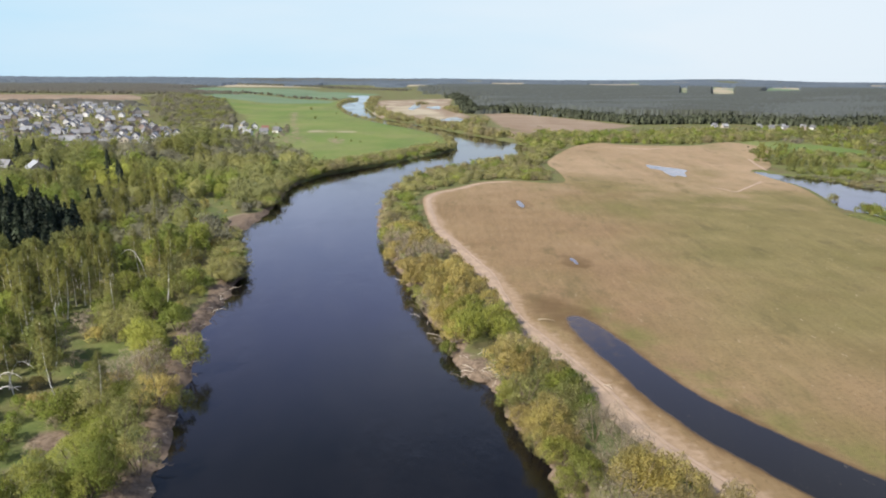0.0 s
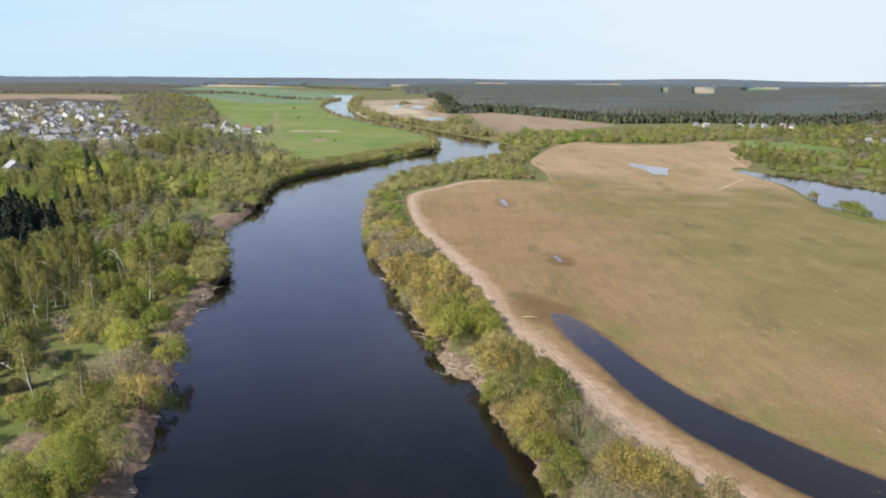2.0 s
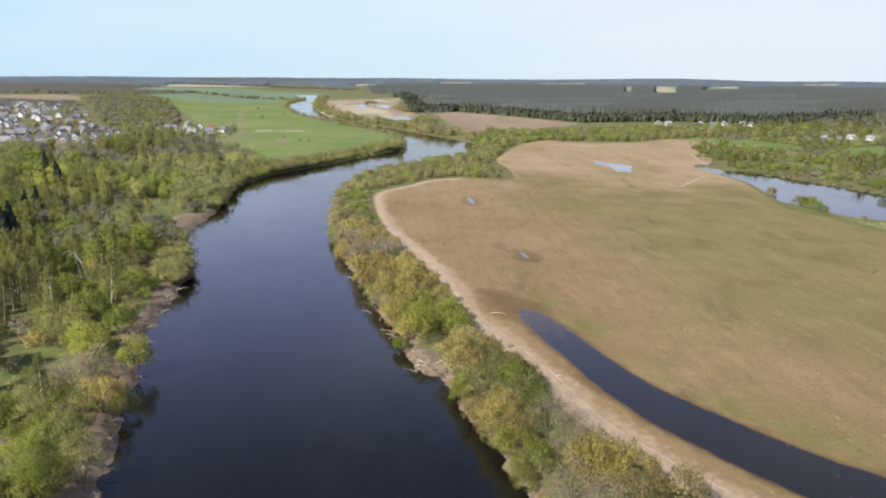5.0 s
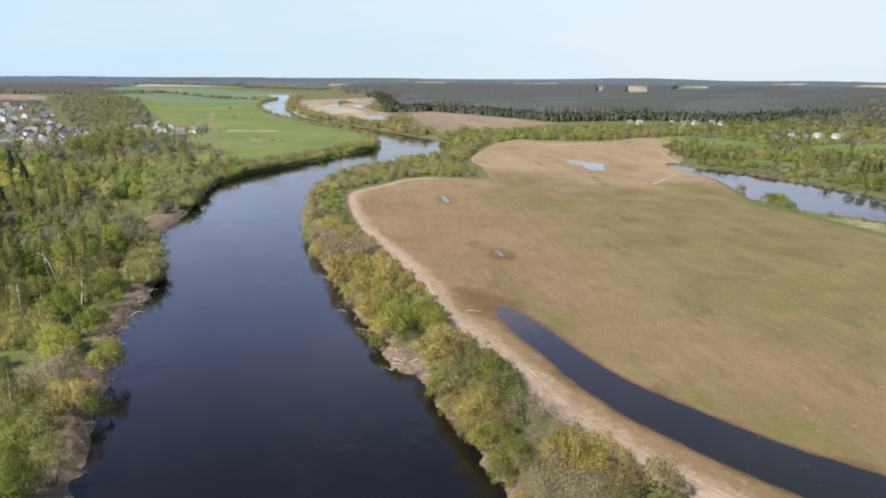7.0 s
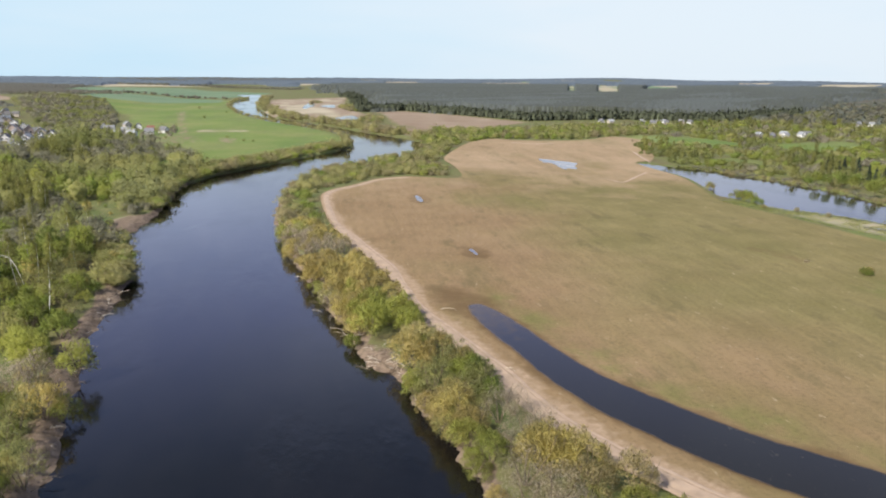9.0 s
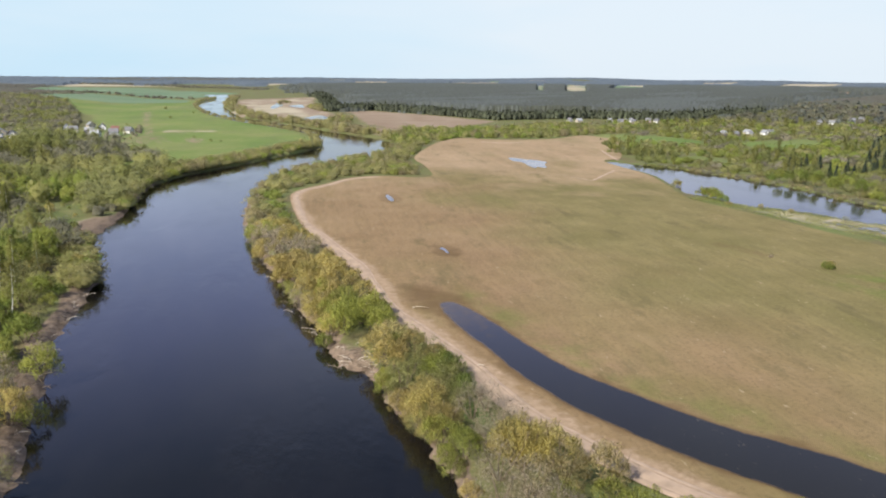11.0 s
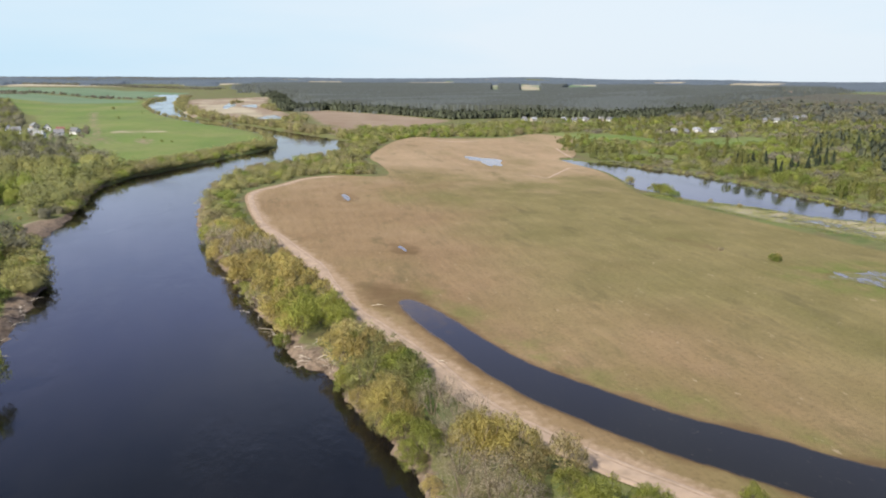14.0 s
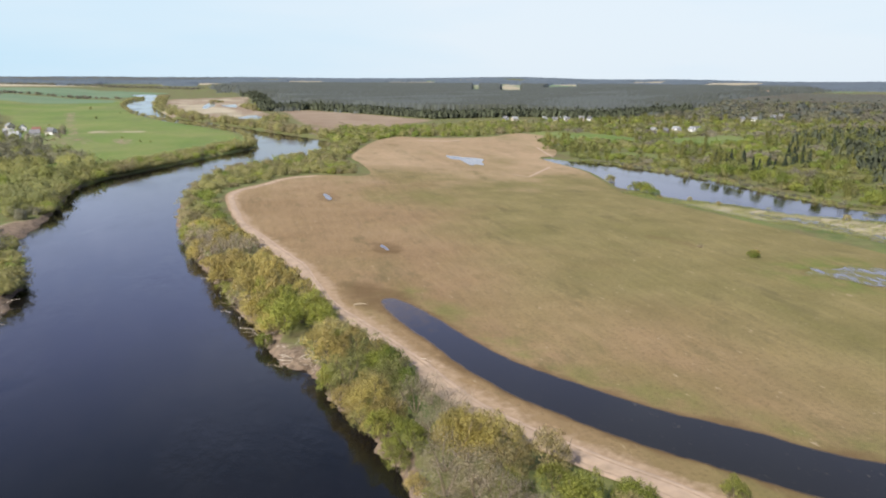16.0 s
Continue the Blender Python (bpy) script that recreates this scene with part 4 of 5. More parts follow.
# which species grow where, in drifts round these places
RIGHT_KINDS = [(18, 94, "lime"), (17, 86, "lime"), (25, 102, "grey"), (28, 97, "grey"), (15, 102, "olive"), (19, 118, "sage"), (27, 114, "sage"), (21, 120, "green"), (18, 134, "olive"), (14, 143, "rust"),
               (30, 90, "olive"), (24, 83, "grey"), (35, 89, "olive"), (34, 81, "rust"), (40, 77, "lime"), (48, 75, "green"), (60, 70, "lime"), (30, 81, "grey"), (10, 159, "lime"), (6, 168, "olive"),
               (3, 179, "olive"), (14, 162, "rust"), (-1, 202, "olive"), (-2, 222, "grey"), (-8, 247, "olive"), (-12, 240, "grey"), (-8, 277, "lime"), (-18, 269, "lime")]
LEFT_KINDS = [(-63, 218, "olive sage"), (-60, 188, "olive green"), (-71, 193, "sage"), (-71, 173, "green"), (-74, 153, "sage"), (-78, 146, "grey sage"), (-64, 146, "lime green"), (-61, 118, "birch green"), (-59, 126, "grey"), (-66, 116, "sage green"),
              (-64, 106, "green"), (-52, 101, "sage"), (-52, 92, "lime green"), (-46, 90, "green lime"), (-44, 95, "sage"), (-54, 116, "sage"), (-101, 162, "birch alder"), (-100, 181, "birch aspen"), (-110, 184, "aspen"), (-85, 225, "alder green"),
              (-103, 232, "alder green"), (-123, 260, "ash"), (-109, 267, "ash aspen"), (-102, 279, "aspen"), (-89, 303, "sage"), (-117, 226, "aspen"), (-64, 178, "sage"), (-90, 142, "alder birch"), (-78, 121, "sage aspen"),
              (-70, 104, "green"), (-79, 241, "green"), (-91, 193, "alder green"), (-87, 164, "alder sage")]
WOOD_KINDS = [(-152, 335, "lime"), (-141, 329, "birch"), (-168, 316, "moss"), (-182, 302, "moss"), (-136, 374, "moss"), (-124, 405, "pale"), (-115, 347, "green"), (-163, 452, "birch"), (-146, 477, "dusk"), (-130, 522, "dusk"),
              (-90, 348, "pale"), (-92, 407, "pale"), (-175, 430, "dusk"), (-203, 373, "moss"), (-146, 291, "moss"), (-132, 290, "dusk"), (-128, 323, "sage"), (-121, 430, "sage"), (-177, 368, "green"), (-176, 512, "moss"), (-164, 273, "green")]


def species(rng, drifts, x, y, stray=0.15):
    """The species of the nearest drift, with a few strays from a drift further off."""
    near = sorted(drifts, key=lambda k: math.hypot(k[0] - x, k[1] - y) * rng.uniform(0.75, 1.25))
    words = near[2 if rng.uniform() < stray else 0][2].split()
    return words[int(rng.integers(0, len(words)))]


# ---- the wood on the left bank ----
rng = np.random.default_rng(11)
LEFT_WOOD = np.concatenate([curve(LEFT_BANK[2:18]) - (3.5, 0), np.array([(-78, 442), (-94, 478), (-114, 522), (-143, 585), (-165, 625), (-212, 625), (-190, 500), (-198, 452),
                            (-240, 444), (-300, 430), (-420, 520), (-330, 250), (-150, 60)], float)])
SPRUCES = np.array([(-110, 200), (-126, 188), (-150, 198), (-185, 220), (-182, 250), (-150, 254), (-122, 234)], float)
BIRCHES = np.array([(-82, 156), (-90, 166), (-84, 188), (-96, 194), (-108, 182), (-104, 166), (-96, 154)], float)
BIRCHES_FAR = np.array([(-118, 235), (-104, 255), (-112, 300), (-150, 340), (-170, 310), (-140, 250)], float)
places = scatter(rng, LEFT_WOOD, 5.2, 0.004, away=GLADES + [BARE_BANK])
places = places[signed(RIVER, places) > 3.0 + 1.7 * (1 - ease(185, 215, places[:, 1]))]
behind = places * (1 + 9 / np.hypot(*places.T))[:, None]
open_side = np.zeros(len(places), bool)
for poly in GLADES:
    open_side |= inside(poly, behind)
places = places[(~open_side | (rng.uniform(0, 1, len(places)) < 0.55)) & ~inside(GLADES[4], behind)]
dist = np.hypot(*places.T)
close = np.concatenate([places[dist < 245], scatter(rng, BIRCHES, 5.2), scatter(rng, SPRUCES, 5.0)])
bank_d = signed(RIVER, close)
for (x, y), d in zip(close, bank_d):
    here = np.array([[x, y]])
    q = rng.uniform()
    if inside(SPRUCES, here)[0]:
        kind, s = "spruce", rng.uniform(0.55, 1.05)
    elif inside(BIRCHES, here)[0]:
        kind, s = "birch", rng.uniform(0.8, 1.1)
    else:
        kind = "birch" if q < 0.06 else species(rng, LEFT_KINDS, x, y)
        s = rng.uniform(0.6, 0.85) if d < 9 else rng.uniform(0.75, 1.15)
    plant(kind, x, y, s, rng, "trees of the wood")
for x, y, kind, s in ((-51, 134, "lime", 0.95), (-56, 124, "grey", 1.1), (-62, 141, "lime", 1.05), (-58, 110, "sage", 1.0), (-53, 101, "green", 0.85), (-49, 90, "green", 1.1),
                      (-45, 95, "sage", 0.85), (-50, 116, "olive", 0.9), (-66, 113, "green", 0.7), (-61, 121, "grey", 1.0), (-80, 137, "grey", 1.1), (-62, 120, "birch", 0.45),
                      (-74, 205, "birch", 0.75), (-97, 268, "birch", 0.8), (-93, 274, "birch", 0.7), (-79, 121, "birch", 0.85), (-87, 136, "birch", 0.8), (-78, 134, "birch", 0.75)):
    plant(kind, x, y, s, rng, "trees of the wood")

for x, y in scatter(rng, LEFT_WOOD, 6.0, away=GLADES[1:3] + GLADES[4:] + [SPRUCES]):
    here = np.array([[x, y]])
    if math.hypot(x, y) < 215 and signed(RIVER, here)[0] > 5.0 and not inside(GLADES[4], here * (1 + 7 / math.hypot(x, y)))[0]:
        plant(("green", "green", "lime", "sage", "olive")[int(rng.integers(0, 5))], x, y, rng.uniform(0.3, 0.62), rng, "trees of the wood", small=True)

# ---- willows along the right bank ----
rng = np.random.default_rng(12)
STRIP = np.concatenate([curve(RIGHT_BANK)[::-1][10:], np.array([(70, 560), (86, 545), (72, 490), (62, 460), (63, 425), (58, 390), (37, 396), (18, 390), (2, 367), (-9, 352), (-13, 336), (-13, 315),
                        (-8, 271), (-1.5, 236), (6.5, 206), (10.5, 186), (13.5, 165), (19.5, 142), (24.5, 125), (28.5, 107), (34.5, 92), (42.5, 80), (53, 62)], float)])
places = scatter(rng, STRIP, 4.6, 0.003)
d = signed(RIVER, places)
places = places[(d > 0.9) & ~inside(FIELD, places) & (distance(FIELD, places) > 1.0)]
strip_far = places[places[:, 1] > 262]
places = places[places[:, 1] <= 262]
for x, y in places:
    if y < 58 or (2 < x < 11 and 127 < y < 144 and rng.uniform() < 0.6):
        continue
    kind = species(rng, RIGHT_KINDS, x, y)
    room = 0.42 + 0.12 * distance(FIELD, np.array([[x, y]]))[0]
    plant(kind, x, y, min(rng.uniform(0.6, 1.08), room), rng, "willows along the river")
for x, y, kind, s in ((21, 127, "sage", 0.95), (24, 117, "sage", 0.85), (22, 124, "green", 0.5), (1.5, 145, "green", 0.5), (39, 75, "lime", 0.5), (46, 73, "green", 0.55), (60, 69.5, "lime", 0.5),
                      (149.2, 178.5, "green", 0.42), (150.8, 178.8, "olive", 0.4), (149.9, 177.6, "green", 0.36), (141, 193, "grey", 0.25), (184, 333, "sage", 0.75), (185, 334, "olive", 0.6), (183, 305, "lime", 0.9), (183.5, 300, "green", 1.0), (184, 295, "lime", 0.9), (183, 289, "green", 0.75), (184, 303, "olive", 0.8), (182, 282, "olive", 0.35), (232, 216, "sage", 0.5), (225, 219, "olive", 0.4), (196, 259, "olive", 0.3), (207, 241, "sage", 0.3), (190, 271, "olive", 0.3)):
    plant(kind, x, y, s, rng, "willows along the river", 0.3 if (x, y) == (1.5, 145) else 0.7 if 180 < x < 186 else None)


# low bushes that hang over the water
rng = np.random.default_rng(15)
for line, side, share in ((RIGHT_BANK[6:], 1, 0.9), (LEFT_BANK[2:11], -1, 0.12)):
    c = curve(line, 4)
    for x, y in c:
        if 58 < y < 262 and rng.uniform() < share and not (0 < x < 12 and 124 < y < 148):
            plant(("olive", "olive", "lime", "grey", "sage")[int(rng.integers(0, 5))], x + side * rng.uniform(0.0, 1.6), y + rng.normal(0, 1), rng.uniform(0.45, 0.8), rng, "bushes at the water's edge", 0.3)
for poly in GLADES:
    for x, y in scatter(rng, poly, 6.5):
        if rng.uniform() < 0.6:
            plant(("green", "sage", "grey", "olive")[int(rng.integers(0, 4))], x, y, rng.uniform(0.2, 0.55), rng, "trees of the wood", small=True)
for x, y in [(-70, 104), (-68, 98), (-66.5, 110.5), (-72.5, 110), (-70.5, 113), (-75, 116), (-71.5, 117.5), (-77, 110), (-74, 104)]:
    plant("green", x, y, rng.uniform(0.32, 0.55), rng, "trees of the wood", small=True)


# ---- woods too far to count ----
def clump(rng, kind):
    """A far tree: a ragged core and loose leaves. Height and width are about 1."""
    rings, sides = 5, 6
    v = []
    for i in range(rings):
        s = i / (rings - 1)
        w = {"pine": (0.4, 0.5, 0.5, 0.36, 0.08), "cone": (0.5, 0.4, 0.27, 0.14, 0.01), "round": (0.34, 0.53, 0.55, 0.4, 0.06), "column": (0.3, 0.4, 0.42, 0.3, 0.05)}[kind][i]
        for j in range(sides):
            a = j * 6.283 / sides + rng.uniform(-0.3, 0.3) + i * 0.5
            k = w * rng.uniform(0.78, 1.18)
            v.append((math.cos(a) * k, math.sin(a) * k, (0.02, 0.3, 0.6, 0.86, 1.0)[i] + rng.uniform(-0.06, 0.06)))
    f = [(i * sides + j, i * sides + (j + 1) % sides, (i + 1) * sides + (j + 1) % sides, (i + 1) * sides + j) for i in range(rings - 1) for j in range(sides)]
    return np.array(v), np.array(f)


def woods(name, label, groups, seed, leaf=0.16, vary=0.3, loose=0):
    """One object of many far trees. groups: places, height, width, kind, material."""
    rng = np.random.default_rng(seed)
    vs, fs, ms, ts, ss, ns, n = [], [], [], [], [], [], 0
    mats = sorted({g[4] for g in groups})
    for xy, tall, wide, kind, leafmat in groups:
        shapes = []
        for k in range(8):
            shape = clump(rng, kind)
            if loose:
                if kind == "cone":
                    v, f = spruce_crown(rng, 7.0, 4.0, loose, leaf)
                    vn = soft_normals(v, f, (0, 0, 2.5), 0.3, 0.6)
                else:
                    v, f, vn = round_crown(rng, 4.3, 7.0, loose, leaf, 0.3, 1.0, 8, 0.5 if kind == "column" else 0.3, 0.3 if kind == "column" else 0.0, 0.85)
                    b, bf = clump(rng, "column" if kind == "column" else "round")
                    b = b * (4.2, 4.2, 5.2) + (0, 0, 0.3)
                    vn = np.concatenate([vn, unit(unit(b - (0, 0, 2.0)) * 0.7 + (0, 0, 0.6))])
                    v, f = join([(v, f), (b, bf)])
                shapes.append((v / (8.6, 8.6, 7.6), f, vn))
                continue
            shapes.append((*shape, soft_normals(*shape, (0, 0, 0.3), 0.4, 0.7)))
        z = height(xy)
        for (x, y), h in zip(xy, z):
            v, f, vn = shapes[int(rng.integers(0, 8))]
            a, s = rng.uniform(0, 6.28), rng.uniform(1 - vary, 1 + 0.7 * vary)
            g = s * rng.uniform(0.85, 1.15)
            ca, sa = math.cos(a) * wide * s, math.sin(a) * wide * s
            t = np.empty_like(v)
            t[:, 0] = x + v[:, 0] * ca - v[:, 1] * sa
            t[:, 1] = y + v[:, 0] * sa + v[:, 1] * ca
            t[:, 2] = h - 0.4 + v[:, 2] * tall * g
            vs.append(t)
            ns.append(np.stack([vn[:, 0] * math.cos(a) - vn[:, 1] * math.sin(a), vn[:, 0] * math.sin(a) + vn[:, 1] * math.cos(a), vn[:, 2]], 1))
            fs.append(f + n)
            n += len(t)
            ms.append(np.full(len(f), mats.index(leafmat)))
            ss.append(np.ones(len(f), bool))
            ts.append(np.full(len(t), rng.uniform()))
    ob = new(name, mesh(name, np.concatenate(vs), np.concatenate(fs), [M[m] for m in mats], np.concatenate(ss), np.concatenate(ms)))
    ob.data.normals_split_custom_set_from_vertices(np.concatenate(ns))
    ob.data.attributes.new("tint", "FLOAT", "POINT").data.foreach_set("value", np.concatenate(ts).astype(np.float32))
    return tagged(ob, label, "wood", kind="stuff")


def canopy(name, label, polys, away, tall, rough, material, azimuths, radii, fine=0.09, seed=0, extra=None):
    """The closed top of a far forest, one sheet of crowns that comes down to the ground at its edges."""
    rng = np.random.default_rng(seed)
    a = np.radians(np.arange(*azimuths, fine))
    r = radii[0] * 1.018 ** np.arange(0, math.log(radii[1] / radii[0]) / math.log(1.018))
    aa, qq = np.meshgrid(a, r)
    aa = aa + rng.uniform(-0.3, 0.3, aa.shape) * radians(fine)
    qq = qq * (1 + rng.uniform(-0.006, 0.006, qq.shape))
    xy = np.stack([(qq * np.sin(aa)).ravel(), (qq * np.cos(aa)).ravel()], 1)
    on = np.zeros(len(xy), bool)
    frayed = xy + (0.007 * np.hypot(*xy.T) + 6)[:, None] * np.stack([waves(xy, 110, seed + 3) + waves(xy, 45, seed + 5), waves(xy, 110, seed + 4) + waves(xy, 45, seed + 6)], 1)
    for p in polys:
        on |= inside(p, frayed)
    for p in away:
        on &= ~inside(p, xy)
    if extra is not None:
        on &= extra(xy)
    on[: len(a)] = False
    up = tall * (1 + 0.1 * waves(xy, 160, seed + 1)) + rough * rng.normal(0, 1, len(xy))
    deep = np.full(len(xy), -999.0)
    for p in polys:
        deep[on] = np.maximum(deep[on], -signed(p, frayed[on]))
    up = up * (0.3 + 0.7 * ease(0, 60, deep))
    z = height(xy) + np.where(on, up, -1.5)
    m = len(a)
    iy, ix = np.meshgrid(np.arange(len(r) - 1), np.arange(m - 1), indexing="ij")
    f = np.stack([iy * m + ix, iy * m + ix + 1, (iy + 1) * m + ix + 1, (iy + 1) * m + ix], -1).reshape(-1, 4)
    f = f[on[f].any(1)]
    used, back = np.unique(f, return_inverse=True)
    ob = new(name, mesh(name, np.c_[xy, z][used], back.reshape(-1, 4), M[material], True))
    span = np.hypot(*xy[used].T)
    # tint climbs with distance; on the pines this paints haze into the crowns
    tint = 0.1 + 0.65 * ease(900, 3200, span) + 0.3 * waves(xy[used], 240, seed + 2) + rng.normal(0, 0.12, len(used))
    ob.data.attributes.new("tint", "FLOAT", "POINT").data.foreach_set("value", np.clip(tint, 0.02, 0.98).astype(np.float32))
    return tagged(ob, label, "wood", kind="stuff")


def sorted_by(places, kinds, seed, size=120):
    """Places dealt out to kinds in drifts."""
    rng = np.random.default_rng(seed)
    t = waves(places, size, seed) + rng.normal(0, 0.2, len(places))
    order = np.clip(((t + 1.1) / 2.2 * len(kinds)).astype(int), 0, len(kinds) - 1)
    return [(places[order == i], *k) for i, k in enumerate(kinds) if (order == i).any()]


rng = np.random.default_rng(13)
mid = scatter(rng, LEFT_WOOD, 5.4, 0.0052, away=GLADES + [HAMLET, FARMYARD, BARE_BANK])
mid = mid[(signed(RIVER, mid) > 4) & (np.hypot(*mid.T) >= 245)]
dark = inside(SPRUCES, mid)
white = inside(BIRCHES_FAR, mid) & (waves(mid, 25, 44) > -0.2)
for x, y in mid[dark]:
    plant("spruce", x, y, rng.uniform(0.75, 1.05), rng, "spruces in the wood")
nearer = np.hypot(*mid.T) < 345
shapes_of = {"lime": (8.5, 11, "round"), "birch": (10.5, 9.5, "column"), "moss": (9.5, 11, "round"), "dusk": (8, 11.5, "round"), "bare": (7.5, 11.5, "round"), "green": (9, 11.5, "round"), "olive": (7, 10, "round"), "pale": (8, 11, "round"), "sage": (8.5, 11, "round")}
drift = np.array([species(rng, WOOD_KINDS, x, y, 0.2) for x, y in mid])
groups = [(mid[nearer & ~dark & ~white & (drift == k)], *v, k) for k, v in shapes_of.items() if (nearer & ~dark & ~white & (drift == k)).any()] + [(mid[white & nearer], 10.5, 7.5, "column", "birch")]
woods("mixed_wood", "mixed spring wood of willow, alder and birch on the river bank", groups, 70, 0.36, 0.5, 250)
groups = [(mid[~nearer & ~dark & ~white & (drift == k)], *v, k) for k, v in shapes_of.items() if (~nearer & ~dark & ~white & (drift == k)).any()] + [(mid[white & ~nearer], 10.5, 7.5, "column", "birch")]
lone = np.array([(-150, 330), (-153, 334), (-175, 318), (-222, 372), (-218, 366), (-214, 374), (-240, 380), (-165, 350), (-128, 262), (-130, 258)], float)
for x, y in lone:
    plant("spruce", x, y, rng.uniform(0.8, 1.0), rng, "spruces in the wood")
for x, y in mid[white & nearer][::2]:
    plant("birch", x, y, rng.uniform(0.75, 0.95), rng, "trees of the wood")
for x, y in mid[nearer & ~dark & ~white]:
    if rng.uniform() < 0.08 and waves(np.array([[x, y]]), 70, 46)[0] > -0.2:
        plant("birch", x, y, rng.uniform(0.65, 0.9), rng, "trees of the wood")
woods("village_wood", "budding spring wood below the garden village", groups, 61, 0.55, 0.5, 75)

# bank scrub along the meadow and the far reaches
scrub = [curve(LEFT_BANK[9:17], 12) + np.stack([rng.uniform(-5, -0.5, 85), rng.normal(0, 1.5, 85)], 1) for k in range(2)]
for line, off, count in ((LEFT_BANK[16:], -5, 6), (MEADOW_BANK[:9], -3, 2)):
    c = curve(line, 14)
    t = np.gradient(c, axis=0)
    nrm = np.stack([t[:, 1], -t[:, 0]], 1) / np.maximum(np.hypot(*t.T), 1e-6)[:, None]
    for k in range(count):
        scrub.append(c + nrm * off * (0.3 + 0.75 * k) + rng.normal(0, 1.6, c.shape))
scrub = np.concatenate(scrub)
scrub = scrub[(signed(RIVER, scrub) > 0.6) & ~((scrub[:, 1] > 252) & (scrub[:, 1] < 306))]
bend = scatter(rng, np.array([(70, 600), (62, 565), (85, 548), (100, 575), (128, 612), (205, 598), (248, 630), (300, 640), (330, 700), (250, 760), (190, 690), (130, 700), (90, 690)], float), 6.5, 0.0)
bend = bend[signed(RIVER, bend) > 3]
strip_far = strip_far[signed(RIVER, strip_far) > 1.5]
loose_scrub = np.concatenate([scrub[np.hypot(*scrub.T) < 570], strip_far])
scrub = scrub[np.hypot(*scrub.T) >= 570]
groups = sorted_by(loose_scrub, [(4.2, 9, "round", "thicket"), (4.6, 9.5, "round", "scrub"), (4.2, 9, "round", "sage"), (4.6, 9, "round", "scrub"), (4.2, 9, "round", "green"), (4.6, 9.5, "round", "scrub"), (4.4, 9, "round", "thicket"), (4.2, 9, "round", "scrub")], 59, 50)
woods("willow_scrub", "olive willow scrub along the banks before the bend", groups, 72, 0.48, 0.4, 80)
groups = sorted_by(scrub, [(4.2, 6.5, "round", "thicket"), (4.4, 6.5, "round", "scrub"), (4.2, 6.5, "round", "scrub"), (4.2, 6.5, "round", "thicket")], 52, 90)
groups += sorted_by(bend, [(6, 9, "round", "scrub"), (6, 9, "round", "sage"), (6, 9, "round", "green"), (6, 9, "round", "moss"), (6, 9, "round", "thicket")], 53, 60)
c = curve(FAR_BANK[1:], 16)
t = np.gradient(c, axis=0)
nrm = np.stack([t[:, 1], -t[:, 0]], 1) / np.hypot(*t.T)[:, None]
far_willows = np.concatenate([c + nrm * -(2.5 + 5.5 * k) + rng.normal(0, 2.0, c.shape) for k in range(4)])
far_willows = np.concatenate([far_willows[waves(far_willows, 70, 48) > -0.55], np.array([(-6, 556), (-2, 548), (2, 546), (5, 556), (8, 566), (8, 578), (4, 570), (6, 590), (-58, 840), (-48, 806), (-34, 762), (-18, 716), (-8, 690)], float)])
far_willows = far_willows[signed(RIVER, far_willows) > 0.8]
groups += sorted_by(far_willows, [(7.0, 8.5, "round", "thicket"), (8.0, 9.0, "round", "scrub"), (7.0, 8.5, "round", "scrub"), (7.5, 8.5, "round", "thicket")], 49, 80)
copse = np.concatenate([scatter(rng, np.array(q, float), 8.0) for q in ([(-3, 1159), (14, 1034), (30, 1035), (34, 1162), (12, 1236)], [(21, 832), (35, 800), (52, 815), (54, 895), (36, 925)], [(-56, 1330), (-40, 1300), (-26, 1305), (-38, 1345)])])
groups += sorted_by(copse, [(6.0, 9.5, "round", "sage"), (5.5, 9.5, "round", "thicket"), (6.0, 9.0, "round", "moss")], 50, 60)
lone_bush = np.array([(-96, 640), (-70, 602), (-78, 606), (-160, 900), (-120, 560), (-150, 1010), (-186, 800), (-205, 1120), (-170, 735), (-196, 745)], float)
groups += [(lone_bush, 4.0, 5.5, "round", "moss")]
woods("bank_scrub", "low olive willow scrub along the far river banks", groups, 62, 0.75, 0.45, 24)

# woods past the oxbow lake
EAST = np.array([(210, 478), (216, 425), (231, 388), (247, 348), (255, 312), (254, 286), (258, 262), (268, 236), (298, 206), (420, 170), (900, 600), (1500, 1300), (1300, 1500), (900, 1180), (620, 900), (460, 800),
                 (330, 800), (330, 700), (300, 640), (262, 620), (240, 560)], float)
SPRUCE_EAST = np.array([(300, 425), (286, 360), (286, 335), (330, 345), (420, 400), (470, 470), (400, 470), (345, 395)], float)
east = scatter(rng, EAST, 5.0, 0.0068, (0, 62), away=PASTURE + HOMES)
east = east[signed(OXBOW, east) > 5 + 6 * ease(270, 330, east[:, 1]) + 3 * waves(east, 40, 76)]
far_e = np.hypot(*east.T) > 930
dark = inside(SPRUCE_EAST, east) & (waves(east, 30, 71) > 0.2)
by_lake = np.hypot(*east.T) < 470
EASTERN = [(5.2, 10.5, "round", "bare"), (5.0, 10.5, "round", "sage"), (5.2, 11, "round", "moss"), (9, 7, "column", "birch"), (5.2, 11, "round", "green"), (5, 10.5, "round", "scrub"), (5.2, 11, "round", "green"), (5, 10.5, "round", "pale"), (5.2, 10.5, "round", "bare")]
grove = inside(np.array([(312, 296), (330, 262), (430, 330), (620, 480), (520, 545), (437, 508), (430, 461), (375, 367)], float), east) & (waves(east, 60, 74) > -0.9) & ~dark
dark = dark | grove
